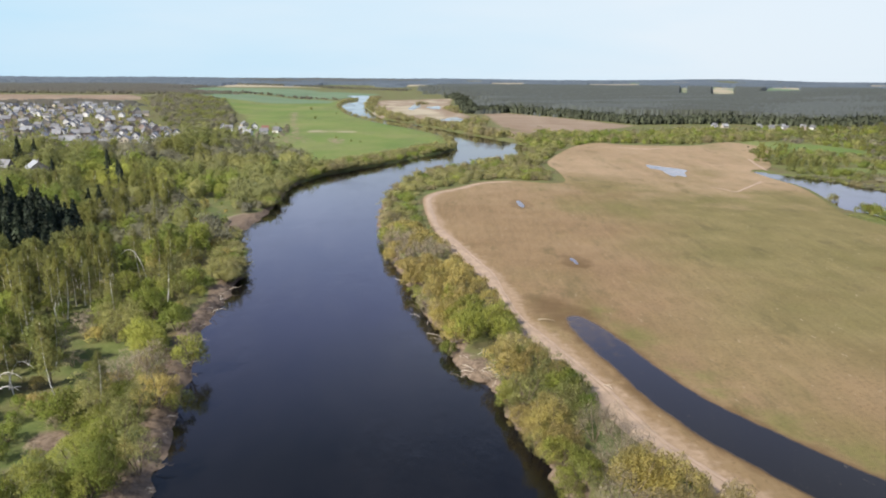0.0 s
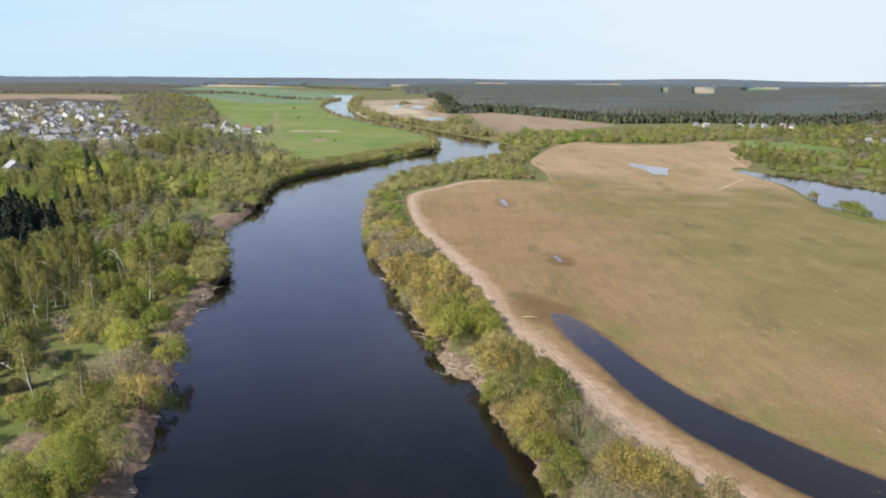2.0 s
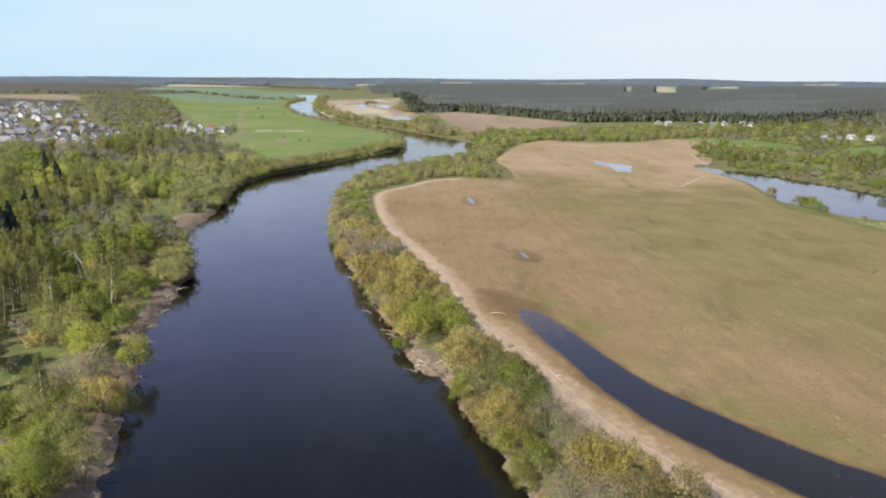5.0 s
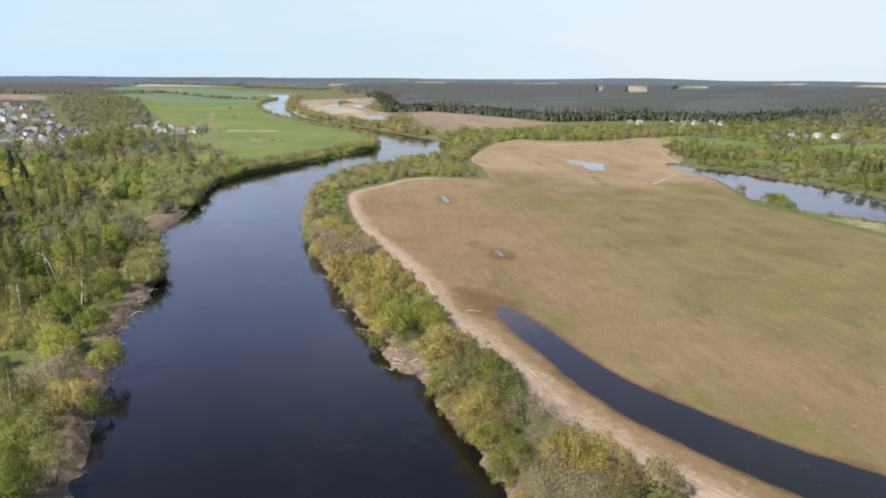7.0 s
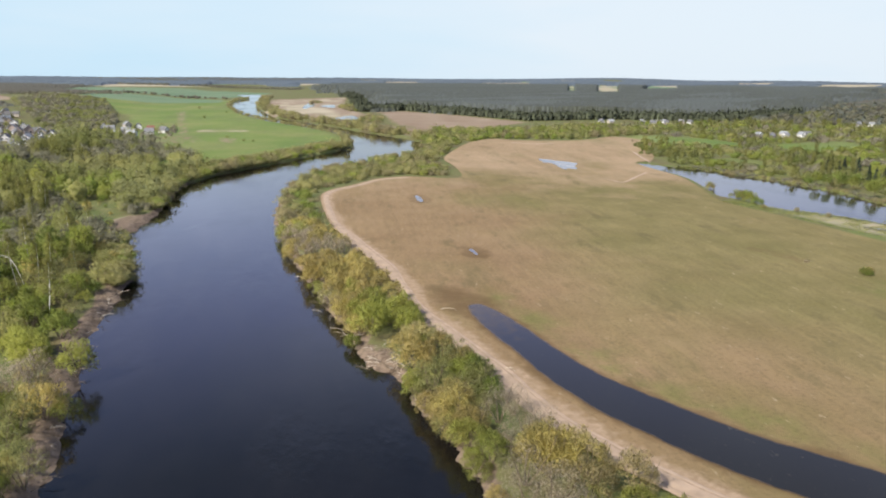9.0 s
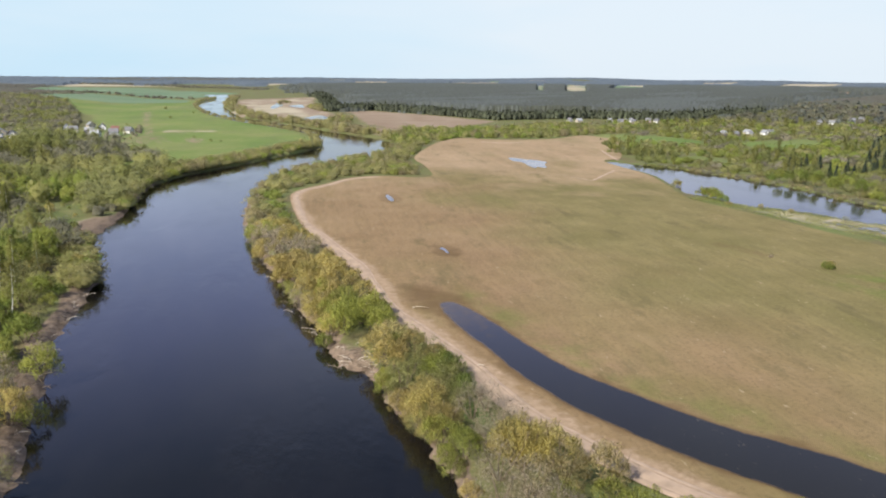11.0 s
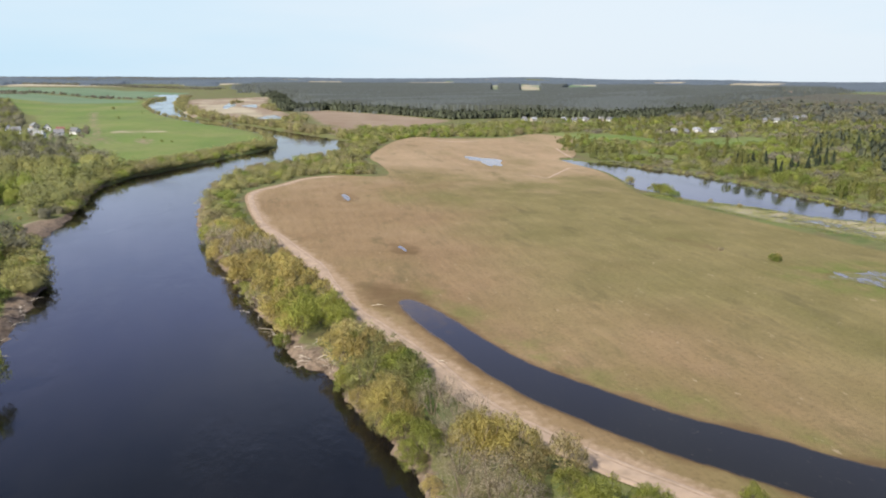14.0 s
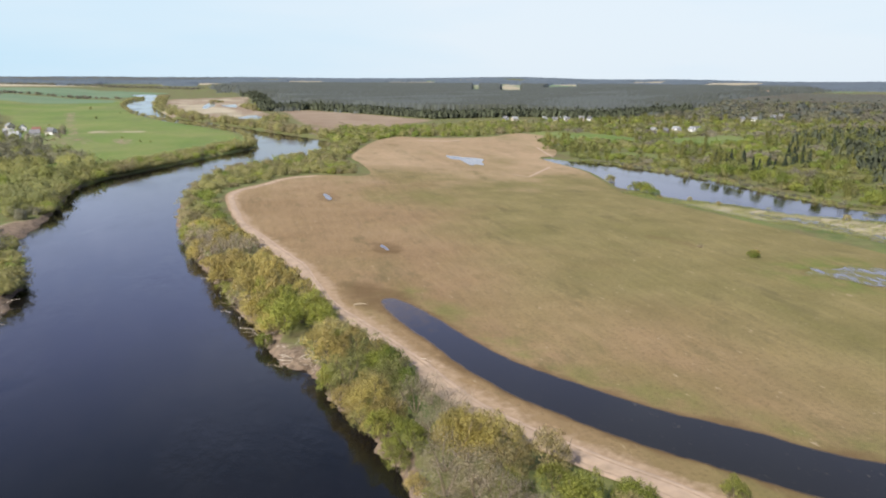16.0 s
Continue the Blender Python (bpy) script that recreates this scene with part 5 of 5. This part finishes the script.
groups = sorted_by(east[~dark & by_lake], EASTERN, 54, 80)
woods("lake_wood", "spring scrub and birches along the oxbow lake", groups, 73, 0.55, 0.4, 80)
groups = sorted_by(east[~dark & ~far_e & ~by_lake], EASTERN, 54, 110)
for x, y in east[dark & ~grove][::3][:20]:
    plant("spruce", x, y, rng.uniform(0.45, 0.72), rng, "spruces past the oxbow lake")
groups += sorted_by(east[grove], [(8.5, 9, "round", "needle"), (9.5, 7.5, "column", "needle"), (8, 9, "round", "moss"), (9, 8, "round", "needle")], 77, 60)
woods("east_wood", "spring wood with dark spruces past the oxbow lake", groups, 63, 0.85, 0.4, 22)
for x, y in [(246, 338), (247, 331), (250, 324), (252, 318), (249, 300), (253, 288), (258, 270)]:
    plant("alder", x, y, rng.uniform(0.6, 0.8), rng, "trees on the lake shore")
for x, y in [(294, 396), (299, 398), (299, 392), (304, 394), (288, 353), (295, 356), (303, 359), (305, 354), (307, 349), (312, 355), (315, 352), (320, 357), (325, 355), (300, 349)]:
    plant("spruce", x, y, rng.uniform(0.42, 0.68), rng, "spruces past the oxbow lake")
# the great pine forest
PINES = np.array([(-90, 2400), (20, 1660), (30, 1500), (34, 1035), (60, 1045), (95, 1052), (160, 948), (222, 830), (335, 850), (450, 800), (620, 900), (900, 1180), (1300, 1500), (1750, 1850), (2050, 2250),
                  (1250, 2600), (500, 2850), (-40, 2800)], float)
INNER = PINES.copy()
INNER[2:13] += np.array([(6, 0), (6, 0), (8, 7), (0, 8), (3, 10), (5, 10), (4, 10), (0, 11), (-2, 11), (-4, 9), (-4, 9)])
canopy("pine_forest", "wide dark pine forest reaching to the horizon, colour hazed with distance", [INNER], TAN + CLEARINGS, 12.5, 0.22, "pine", (-9, 58), (950, 4880), 0.085, 65)
rim = scatter(rng, np.array([(-8, 1640), (12, 1640), (22, 1480), (26, 1035), (28, 1025), (60, 1048), (95, 1055), (160, 952), (222, 834), (335, 854), (450, 806), (620, 905), (640, 930), (450, 840), (335, 885), (230, 862), (170, 985), (95, 1085), (48, 1075), (46, 1480), (34, 1660)], float), 4.8)
woods("pine_edge", "tall pines along the edge of the forest", sorted_by(rim, [(11.5, 9, "round", "needle"), (12, 9, "round", "needle"), (11, 9.5, "round", "needle")], 68, 60), 66, 0.9, 0.25, 20)

# woods on the western hills and the far rim
RING = np.array([(math.sin(a) * q, math.cos(a) * q) for q in (4885, 2500) for a in (np.linspace(-0.85, 1.15, 30) if q > 3000 else np.linspace(1.15, -0.85, 30))])
WEST = [np.array(p, float) for p in (
    [(-190, 500), (-150, 565), (-190, 650), (-215, 700), (-228, 790), (-285, 980), (-370, 1230), (-520, 1420), (-490, 1180), (-400, 990), (-300, 780), (-205, 570)],
    [(-900, 1420), (-600, 1480), (-420, 1500), (-700, 1900), (-700, 2300), (-1100, 2700), (-2300, 2300), (-2600, 1700), (-1100, 1250)],
    [(-640, 955), (-420, 990), (-480, 1100), (-560, 1090), (-700, 1020)],
    [(-590, 1640), (-220, 1490), (-225, 1520), (-590, 1690)], [(-900, 2900), (-120, 2150), (-100, 2300), (-850, 3100)], [(-700, 3400), (200, 4400), (-300, 4850), (-1600, 4600)])]
p = scatter(rng, WEST[0], 6.0, 0.002, (-46, 20), away=TAN + [VILLAGE, HAMLET])
groups = sorted_by(p, [(7, 10, "round", "dusk"), (7, 10, "round", "moss"), (7, 10, "round", "bare"), (7, 10, "round", "dusk"), (7, 10, "round", "pale"), (7, 10, "round", "moss")], 57, 120)
woods("hill_wood", "budding wood on the slope behind the garden village", groups, 67, 0.9, 0.3, 20)
hedge = np.concatenate([scatter(rng, q, 10.0, 0.002, (-46, 20)) for q in WEST[3:5]])
front = scatter(rng, np.array([(-1000, 1330), (-600, 1460), (-420, 1480), (-430, 1520), (-610, 1520), (-1010, 1400)], float), 8.0, 0.002, (-46, 20), away=TAN)
groups = sorted_by(np.concatenate([hedge, front]), [(6, 12, "round", "upland"), (5.5, 12, "round", "dusk"), (6, 12, "round", "upland")], 60, 200)
woods("far_hedge", "dark hedges and wood edges between the far fields", groups, 71, 1.2, 0.35, 4)
canopy("west_wood", "leafless and budding woods on the western hills", WEST[1:3] + WEST[5:], TAN + [VILLAGE], 6.5, 0.5, "upland", (-46, 6), (930, 4880), 0.09, 75)
canopy("far_wood", "woods along the horizon, coloured blue-grey for haze", [RING], TAN + CLEARINGS + WEST[1:2] + [PINES], 7, 0.4, "haze", (-46, 64), (2600, 4890), 0.12, 78,
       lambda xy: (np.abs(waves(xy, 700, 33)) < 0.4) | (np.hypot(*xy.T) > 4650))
canopy("hillside_wood", "grey-brown leafless wood on the far slope", [EAST], PASTURE + CLEARINGS, 7, 0.7, "upland", (20, 60), (1330, 2100), 0.09, 79)
slope = scatter(rng, EAST, 13.0, 0.0, (20, 52), away=PASTURE + CLEARINGS + HOMES)
slope = slope[(np.hypot(*slope.T) > 925) & (np.hypot(*slope.T) < 1400)]
groups = sorted_by(slope, [(7, 15, "round", "dusk"), (7, 14, "round", "upland"), (9, 12, "round", "pine"), (7, 15, "round", "dusk"), (7, 14, "round", "upland"), (7, 15, "round", "dusk"), (7, 14, "round", "moss"), (7, 15, "round", "upland")], 83, 130)
woods("slope_wood", "leafless grey wood with a few dark pines on the far slope", groups, 84, 1.0, 0.35, 16)

# reeds and dead grass on the marsh by the lake
def reeds(name, label, poly, gap, tall, material, seed):
    rng = np.random.default_rng(seed)
    p = scatter(rng, poly, gap, 0.0, (20, 60))
    p = p[(waves(p, 14, seed) + 0.5 * waves(p, 5, seed + 1) > -0.45) & (signed(OXBOW, p) > 0.4)]
    c = np.repeat(np.c_[p, np.maximum(height(p), 0.4) + tall * 0.4], 5, 0) + rng.normal(0, 0.35, (5 * len(p), 3)) * (1, 1, 0.25)
    v, f = sprays(rng, c, np.tile((0.0, 0.0, 1.0), (len(c), 1)), tall, 0.35)
    ob = new(name, mesh(name, v, f, M[material], True))
    ob.data.normals_split_custom_set_from_vertices(np.tile((0.0, 0.0, 1.0), (len(v), 1)))
    return tagged(ob, label, "reeds", kind="stuff")


MARSH = np.array([(174, 300), (186, 290), (198, 270), (207, 250), (224, 232), (246, 212), (262, 190), (240, 176), (214, 186), (200, 214), (192, 240), (184, 270)], float)
reeds("reed_bed", "pale dead reeds and grass on the marshy shore", MARSH, 1.0, 0.2, "reed", 91)
reeds("marsh_grass", "fresh lime-green sedge on the marshy shore", swollen(MARSH, 5.0), 0.8, 0.16, "lime", 95)
edge = np.concatenate([OXBOW + rng.normal(0, 1.5, OXBOW.shape) for k in range(5)])
edge = np.concatenate([edge + (k, 0.3 * k) for k in (2.5, 5.0, 7.5)])
edge = edge[(signed(OXBOW, edge) > 1.2) & (edge[:, 0] > 196 + 0.1 * (330 - edge[:, 1])) & (edge[:, 0] > 1.0 * (470 - edge[:, 1]) + 20) & (edge[:, 1] < 415)]
woods("shore_scrub", "low sallow scrub along the far shore of the oxbow lake", sorted_by(edge, [(1.8, 3.2, "round", "moss"), (2.2, 3.4, "round", "dusk"), (1.6, 3.2, "round", "sage"), (2.2, 3.4, "round", "thicket")], 97, 30), 98, 0.6, 0.5, 20)

# ---- houses ----
H = {
    "white": plain_material("white_wall", (0.64, 0.62, 0.59), 0.8, 0.1, 0.5, 0.15),
    "cream": plain_material("cream_wall", (0.42, 0.37, 0.29), 0.8, 0.12, 0.5, 0.2),
    "timber": plain_material("weathered_boards", (0.22, 0.185, 0.145), 0.85, 0.25, 0.9, 0.3),
    "brick": plain_material("pale_brick", (0.33, 0.26, 0.22), 0.85, 0.2, 0.8, 0.2),
    "slate": plain_material("grey_sheet_roof", (0.145, 0.145, 0.15), 0.75, 0.2, 0.4, 0.3),
    "metal": plain_material("pale_metal_roof", (0.21, 0.215, 0.22), 0.65, 0.12, 0.4, 0.25),
    "dark": plain_material("dark_roof", (0.10, 0.095, 0.09), 0.8, 0.25, 0.5, 0.3),
    "rust": plain_material("red_brown_roof", (0.16, 0.075, 0.055), 0.7, 0.25, 0.5, 0.25),
    "glass": plain_material("window_glass", (0.03, 0.035, 0.04), 0.1, 0.1),
}


def box_at(cx, cy, cz, sx, sy, sz):
    v = np.array([(cx + i * sx / 2, cy + j * sy / 2, cz + k * sz / 2) for k in (-1, 1) for i, j in ((-1, -1), (1, -1), (1, 1), (-1, 1))])
    return v, np.array([(3, 2, 1, 0), (4, 5, 6, 7), (0, 1, 5, 4), (1, 2, 6, 5), (2, 3, 7, 6), (3, 0, 4, 7)])


def house(wide, deep, wall, ridge, wallmat, roofmat, label, kind="house"):
    """A small house: gabled walls, two roof slabs with eaves, windows, a door, a chimney."""
    ob = new(kind)
    w, d = wide / 2, deep / 2
    v = np.array([(x, y, z) for y in (-d, d) for x, z in ((-w, -0.5), (w, -0.5), (w, wall), (0, wall + ridge), (-w, wall))])
    f = [(0, 1, 2, 4), (4, 2, 3, 3), (6, 5, 9, 7), (7, 9, 8, 8), (1, 6, 7, 2), (5, 0, 4, 9)]
    me = bpy.data.meshes.new("wall")
    me.from_pydata([tuple(p) for p in v], [], [tuple(dict.fromkeys(q)) for q in f])
    me.materials.append(H[wallmat])
    wall_ob = new("wall", me)
    wall_ob.parent = ob
    t, e = 0.14, 0.45
    slope = ridge / w
    pieces = []
    for s in (-1, 1):
        a = np.array([(0, wall + ridge + 0.03), (s * (w + e), wall - e * slope + 0.03)])
        q = np.array([(x, y, z + up) for up in (0, t) for y in (-d - e, d + e) for x, z in a])
        pieces.append((q, np.array([(0, 1, 3, 2), (4, 6, 7, 5), (0, 4, 5, 1), (2, 3, 7, 6), (1, 5, 7, 3), (0, 2, 6, 4)])))
    roof = part("roof", *join(pieces), H[roofmat], ob)
    for x, y, z, sx, sy in ((-w * 0.45, -d - 0.03, wall * 0.55, 1.1, 0.1), (w * 0.45, -d - 0.03, wall * 0.55, 1.1, 0.1), (w + 0.03, 0, wall * 0.55, 0.1, 1.1)):
        part("window", *box_at(x, y, z, sx, sy, 1.2), H["glass"], ob)
    part("door", *box_at(-w - 0.03, d * 0.3, 0.95, 0.1, 0.9, 1.95), H["timber"], ob)
    part("chimney", *box_at(w * 0.3, d * 0.4, wall + ridge * 0.95, 0.5, 0.5, 1.3), H["brick"], roof)
    return tagged(ob, label, "house")


HOUSES = [
    lambda: house(6.0, 7.5, 2.9, 2.9, "white", "slate", "small white cottage with a grey sheet roof"),
    lambda: house(5.5, 6.5, 2.6, 3.2, "timber", "slate", "weathered wooden cottage with a steep grey roof"),
    lambda: house(7.0, 8.0, 3.2, 2.6, "cream", "metal", "cream cottage with a pale metal roof"),
    lambda: house(6.0, 7.0, 4.6, 2.6, "brick", "slate", "two-storey brick cottage with a grey roof"),
    lambda: house(5.0, 6.0, 2.4, 1.6, "timber", "dark", "low wooden cottage with a dark roof"),
    lambda: house(6.5, 7.0, 3.0, 2.8, "white", "metal", "white cottage with a pale metal roof"),
    lambda: house(6.0, 6.5, 2.8, 2.4, "cream", "rust", "cream cottage with a red-brown roof"),
]
first_house = {}


def settle(which, x, y, turn, scale=1.0, group=""):
    m = pose(x, y, float(height(np.array([[x, y]]))[0]), 0, 0, turn)
    if which not in first_house:
        ob = first_house[which] = HOUSES[which]()
        ob.matrix_basis = m
    else:
        ob = copy_thing(first_house[which], m @ Matrix.Scale(scale, 4))
    ob["group"] = group


rng = np.random.default_rng(14)
def row_houses(name, label, places, seed):
    """Cottages too far to tell apart, gabled bodies with roof slabs in one mesh."""
    rng = np.random.default_rng(seed)
    vs, fs, ms, n = [], [], [], 0
    mats = ["white", "timber", "cream", "slate", "metal", "dark"]
    for x, y in places:
        w, d, h, g = rng.uniform(2.4, 3.3), rng.uniform(2.8, 3.8), rng.uniform(2.5, 3.8), rng.uniform(2.0, 3.0)
        a, z = radians(14 + (90 if rng.uniform() < 0.3 else 0) + rng.normal(0, 8)), float(height(np.array([[x, y]]))[0])
        v = [(px, py, pz) for py in (-d, d) for px, pz in ((-w, -0.5), (w, -0.5), (w, h), (0, h + g), (-w, h))]
        f = [(0, 1, 2, 4), (4, 2, 3, 3), (6, 5, 9, 7), (7, 9, 8, 8), (1, 6, 7, 2), (5, 0, 4, 9)]
        for side in (-1, 1):
            k, e = len(v), 0.4
            v += [(px, py, pz + up) for up in (0.03, 0.17) for py in (-d - e, d + e) for px, pz in ((0, h + g), (side * (w + e), h - e * g / w))]
            f += [tuple(k + i for i in q) for q in ((0, 1, 3, 2), (4, 6, 7, 5), (0, 4, 5, 1), (2, 3, 7, 6), (1, 5, 7, 3), (0, 2, 6, 4))]
        v = np.array(v)
        vs.append(np.stack([x + v[:, 0] * math.cos(a) - v[:, 1] * math.sin(a), y + v[:, 0] * math.sin(a) + v[:, 1] * math.cos(a), z + v[:, 2]], 1))
        fs += [tuple(n + i for i in dict.fromkeys(q)) for q in f]
        ms += [int(rng.choice(3, p=(0.45, 0.3, 0.25)))] * 6 + [3 + int(rng.choice(3, p=(0.55, 0.25, 0.2)))] * 12
        n += len(v)
    me = bpy.data.meshes.new(name)
    me.from_pydata([tuple(q) for q in np.concatenate(vs)], [], fs)
    for m in mats:
        me.materials.append(H[m])
    me.polygons.foreach_set("material_index", ms)
    me.update()
    return tagged(new(name, me), label, "houses", kind="stuff")


spots = scatter(rng, VILLAGE, 9.0, 0.0125, (-40, -10))
spots = spots[np.argsort(np.hypot(*spots.T))]
row_houses("far_cottages", "crowded grey-roofed cottages of the garden village", spots[190:], 88)
for x, y in spots[:190]:
    if rng.uniform() < 0.97:
        settle(int(rng.choice(7, p=(0.27, 0.21, 0.14, 0.11, 0.13, 0.14, 0.0))), x, y, 14 + (180 if rng.uniform() < 0.5 else 0) + (90 if rng.uniform() < 0.3 else 0) + rng.normal(0, 8), rng.uniform(0.72, 1.02), "cottages of the garden village")
for x, y, which, turn, size in ((-211, 342, 1, 80, 1.0), (-191, 334, 2, 40, 1.15), (-193, 378, 0, 20, 0.8), (-240, 462, 5, 100, 1.1), (-234, 472, 2, 10, 1.0)):
    settle(which, x, y, turn, size, "cottages of the garden village")
for x, y, which, turn in ((-225, 735, 0, 15), (-211, 708, 5, 100), (-188, 666, 2, 20), (-178, 654, 5, 80), (-194, 738, 0, 10), (-176, 711, 6, 100), (-160, 692, 0, 60), (-210, 760, 2, 30), (-192, 687, 5, 95), (-183, 640, 1, 15), (-168, 672, 0, 100)):
    settle(which, x, y, turn, 1.0, "houses by the meadow")
for x, y, which, turn in ((300, 800, 0, 20), (308, 792, 2, 100), (345, 790, 5, 15), (352, 776, 0, 60), (360, 782, 2, 110), (366, 770, 1, 30), (372, 790, 5, 10), (384, 772, 3, 70), (398, 778, 0, 20), (380, 610, 5, 15),
                          (388, 604, 1, 100), (395, 612, 4, 40), (402, 603, 0, 110), (410, 618, 2, 20), (424, 612, 5, 10), (432, 616, 0, 80), (556, 716, 2, 15), (566, 722, 0, 100), (575, 712, 5, 40), (600, 735, 1, 20),
                          (612, 726, 5, 110), (626, 742, 0, 60), (642, 748, 2, 10), (655, 740, 4, 80)):
    settle(which, x, y, turn, 0.8, "houses of the village by the forest")
garden = scatter(rng, HAMLET, 10.0)
woods("hamlet_trees", "budding trees and hedges round the houses by the meadow", sorted_by(garden[rng.uniform(0, 1, len(garden)) < 0.4], [(5.0, 6, "round", "sage"), (6, 6.5, "round", "bare"), (5, 6, "round", "pale"), (6, 6, "round", "moss")], 85, 40), 86, 0.7, 0.4, 60)
yard = scatter(rng, VILLAGE, 9, 0.008, (-46, -10))
woods("garden_trees", "bare and budding garden trees between the cottages", sorted_by(yard, [(4.8, 4.5, "round", "dusk"), (4.8, 5, "round", "sage"), (5.5, 4.5, "round", "moss"), (5.2, 4.5, "round", "bare")], 58, 60), 69, 0.7, 0.3, 22)


# ---- fallen wood ----
def fallen(seed, length, material="dead", forks=3, rise=0.5, label="bleached fallen trunk on the river bank", radius=0.075):
    rng = np.random.default_rng(seed)
    s = np.linspace(0, 1, 7)
    spine = np.stack([s * length, 0.12 * length * np.sin(s * 3 + rng.uniform(0, 2)), 0.15 + rise * np.sin(s * 2.6)], 1)
    ob = new("fallen_tree")
    trunk = part("trunk", *tube(spine, radius * (1 - 0.75 * s)), M[material], ob, smooth=True)
    for k in range(forks):
        p = spine[2 + k % 4]
        q = p + np.array((rng.uniform(0.3, 1), rng.choice((-1, 1)) * rng.uniform(0.5, 1.1), rng.uniform(-0.05, 0.4))) * length * 0.28
        part("branch", *stem(rng, p, q, radius * 0.5, 0.15, 4), M[material], trunk, smooth=True)
    return tagged(ob, label, "fallen tree")


for i, (x, y, turn, length, forks, z) in enumerate(((3, 133, 170, 4.5, 4, 0.1), (5, 135, 200, 4, 4, 0.4), (8, 137, 20, 6, 2, 1.4), (11, 138.5, 15, 5, 2, 1.7), (4.5, 139, 110, 5, 3, 0.9), (6, 141, 60, 5, 3, 1.2),
                                                    (-8, 176, 190, 4, 3, 0.2), (-2, 156, 175, 4.5, 4, 0.2), (-51, 137, 20, 4, 3, 0.8), (-49, 132, -30, 3.5, 3, 0.6), (-47.5, 114, 10, 4, 4, 0.4), (-48, 112, 50, 4, 4, 0.5),
                                                    (-50, 127, -20, 3, 3, 0.2), (-56, 172, 5, 3.5, 2, 0.4), (9, 130, -110, 3.5, 3, 0.3), (13, 113, 160, 3, 2, 0.4), (23, 162, -10, 5, 0, 2.0), (30.5, 125.5, -45, 3.5, 1, 2.0), (-43, 95, 30, 3, 3, 0.4), (7, 133, 80, 3.5, 3, 0.9), (9.5, 135, 130, 3, 3, 1.2), (3.5, 142, 40, 3, 3, 0.8), (10, 141, -20, 4, 2, 1.6), (-53, 150, 20, 3, 3, 0.5), (-57, 183, 0, 3.5, 3, 0.4), (-46, 108, -15, 3, 3, 0.4), (-13, 200, 185, 3.5, 3, 0.2))):
    ob = fallen(200 + i, length * 0.75, "dead" if i % 3 else "bark", forks=forks)
    ob.matrix_basis = pose(x + (1.6 if -20 < x < 16 else -1.6 if x < -20 else 0), y, z, 0, 0, turn)
    ob["group"] = "drift wood along the river"


rng = np.random.default_rng(19)
for line, side, low, high, count in ((LEFT_BANK, -1, 86, 215, 44), (RIGHT_BANK, 1, 84, 250, 12), (RIGHT_BANK, 1, 126, 146, 40), (RIGHT_BANK, -1, 148, 222, 16)):
    c = curve(line, 10)
    c = c[(c[:, 1] > low) & (c[:, 1] < high)]
    for k in range(count):
        x, y = c[int(rng.integers(0, len(c)))]
        ob = fallen(400 + k, rng.uniform(1.6, 3.4), "dead" if k % 2 else "bark", 6, rng.uniform(0.3, 0.9), "tangled driftwood branch on the muddy river bank", rng.uniform(0.035, 0.06))
        ob.matrix_basis = pose(x + side * rng.uniform(-0.5 if x > -30 and side < 0 else 0.2, 2.6 if count < 20 or side < 0 else 6.0), y + rng.normal(0, 0.6), rng.uniform(0.15, 0.9) if count < 20 or side < 0 else rng.uniform(0.6, 1.7), 0, rng.uniform(-12, 12), rng.uniform(0, 360))
        ob["group"] = "drift wood along the river"


def bent_birch(seed, reach, tall):
    """A birch bowed over by snow, bare white stem."""
    rng = np.random.default_rng(seed)
    s = np.linspace(0, 1, 9)
    spine = np.stack([reach * s ** 1.6, 0.3 * np.sin(s * 4), tall * np.sin(s * 2.15) / math.sin(1.57)], 1)
    spine[0, 2] = -0.4
    ob = new("bent_birch")
    trunk = part("trunk", *tube(spine, 0.11 * (1 - 0.75 * s)), M["white_bark"], ob, smooth=True)
    for k in range(4):
        p = spine[4 + k]
        part("branch", *stem(rng, p, p + np.array((rng.uniform(0.3, 1.2), rng.normal(0, 0.5), rng.uniform(-0.9, 0.3))), 0.05, 0.1, 4), M["white_bark"], trunk, smooth=True)
    return tagged(ob, "birch bowed into an arch with a bare white stem", "tree")


for i, (x, y, turn, reach, tall) in enumerate(((-80, 116, 5, 6, 6.5), (-81, 123, -10, 6, 6), (-79, 114, 15, 5, 4.5), (-84, 135, 20, 6, 6), (-97, 182, 175, 6, 9), (-95, 181, 160, 5, 7), (-82, 190, 165, 8, 10))):
    ob = bent_birch(300 + i, reach, tall)
    ob.matrix_basis = pose(x, y, float(height(np.array([[x, y]]))[0]), 0, 0, turn)
    ob["group"] = "bowed birches"
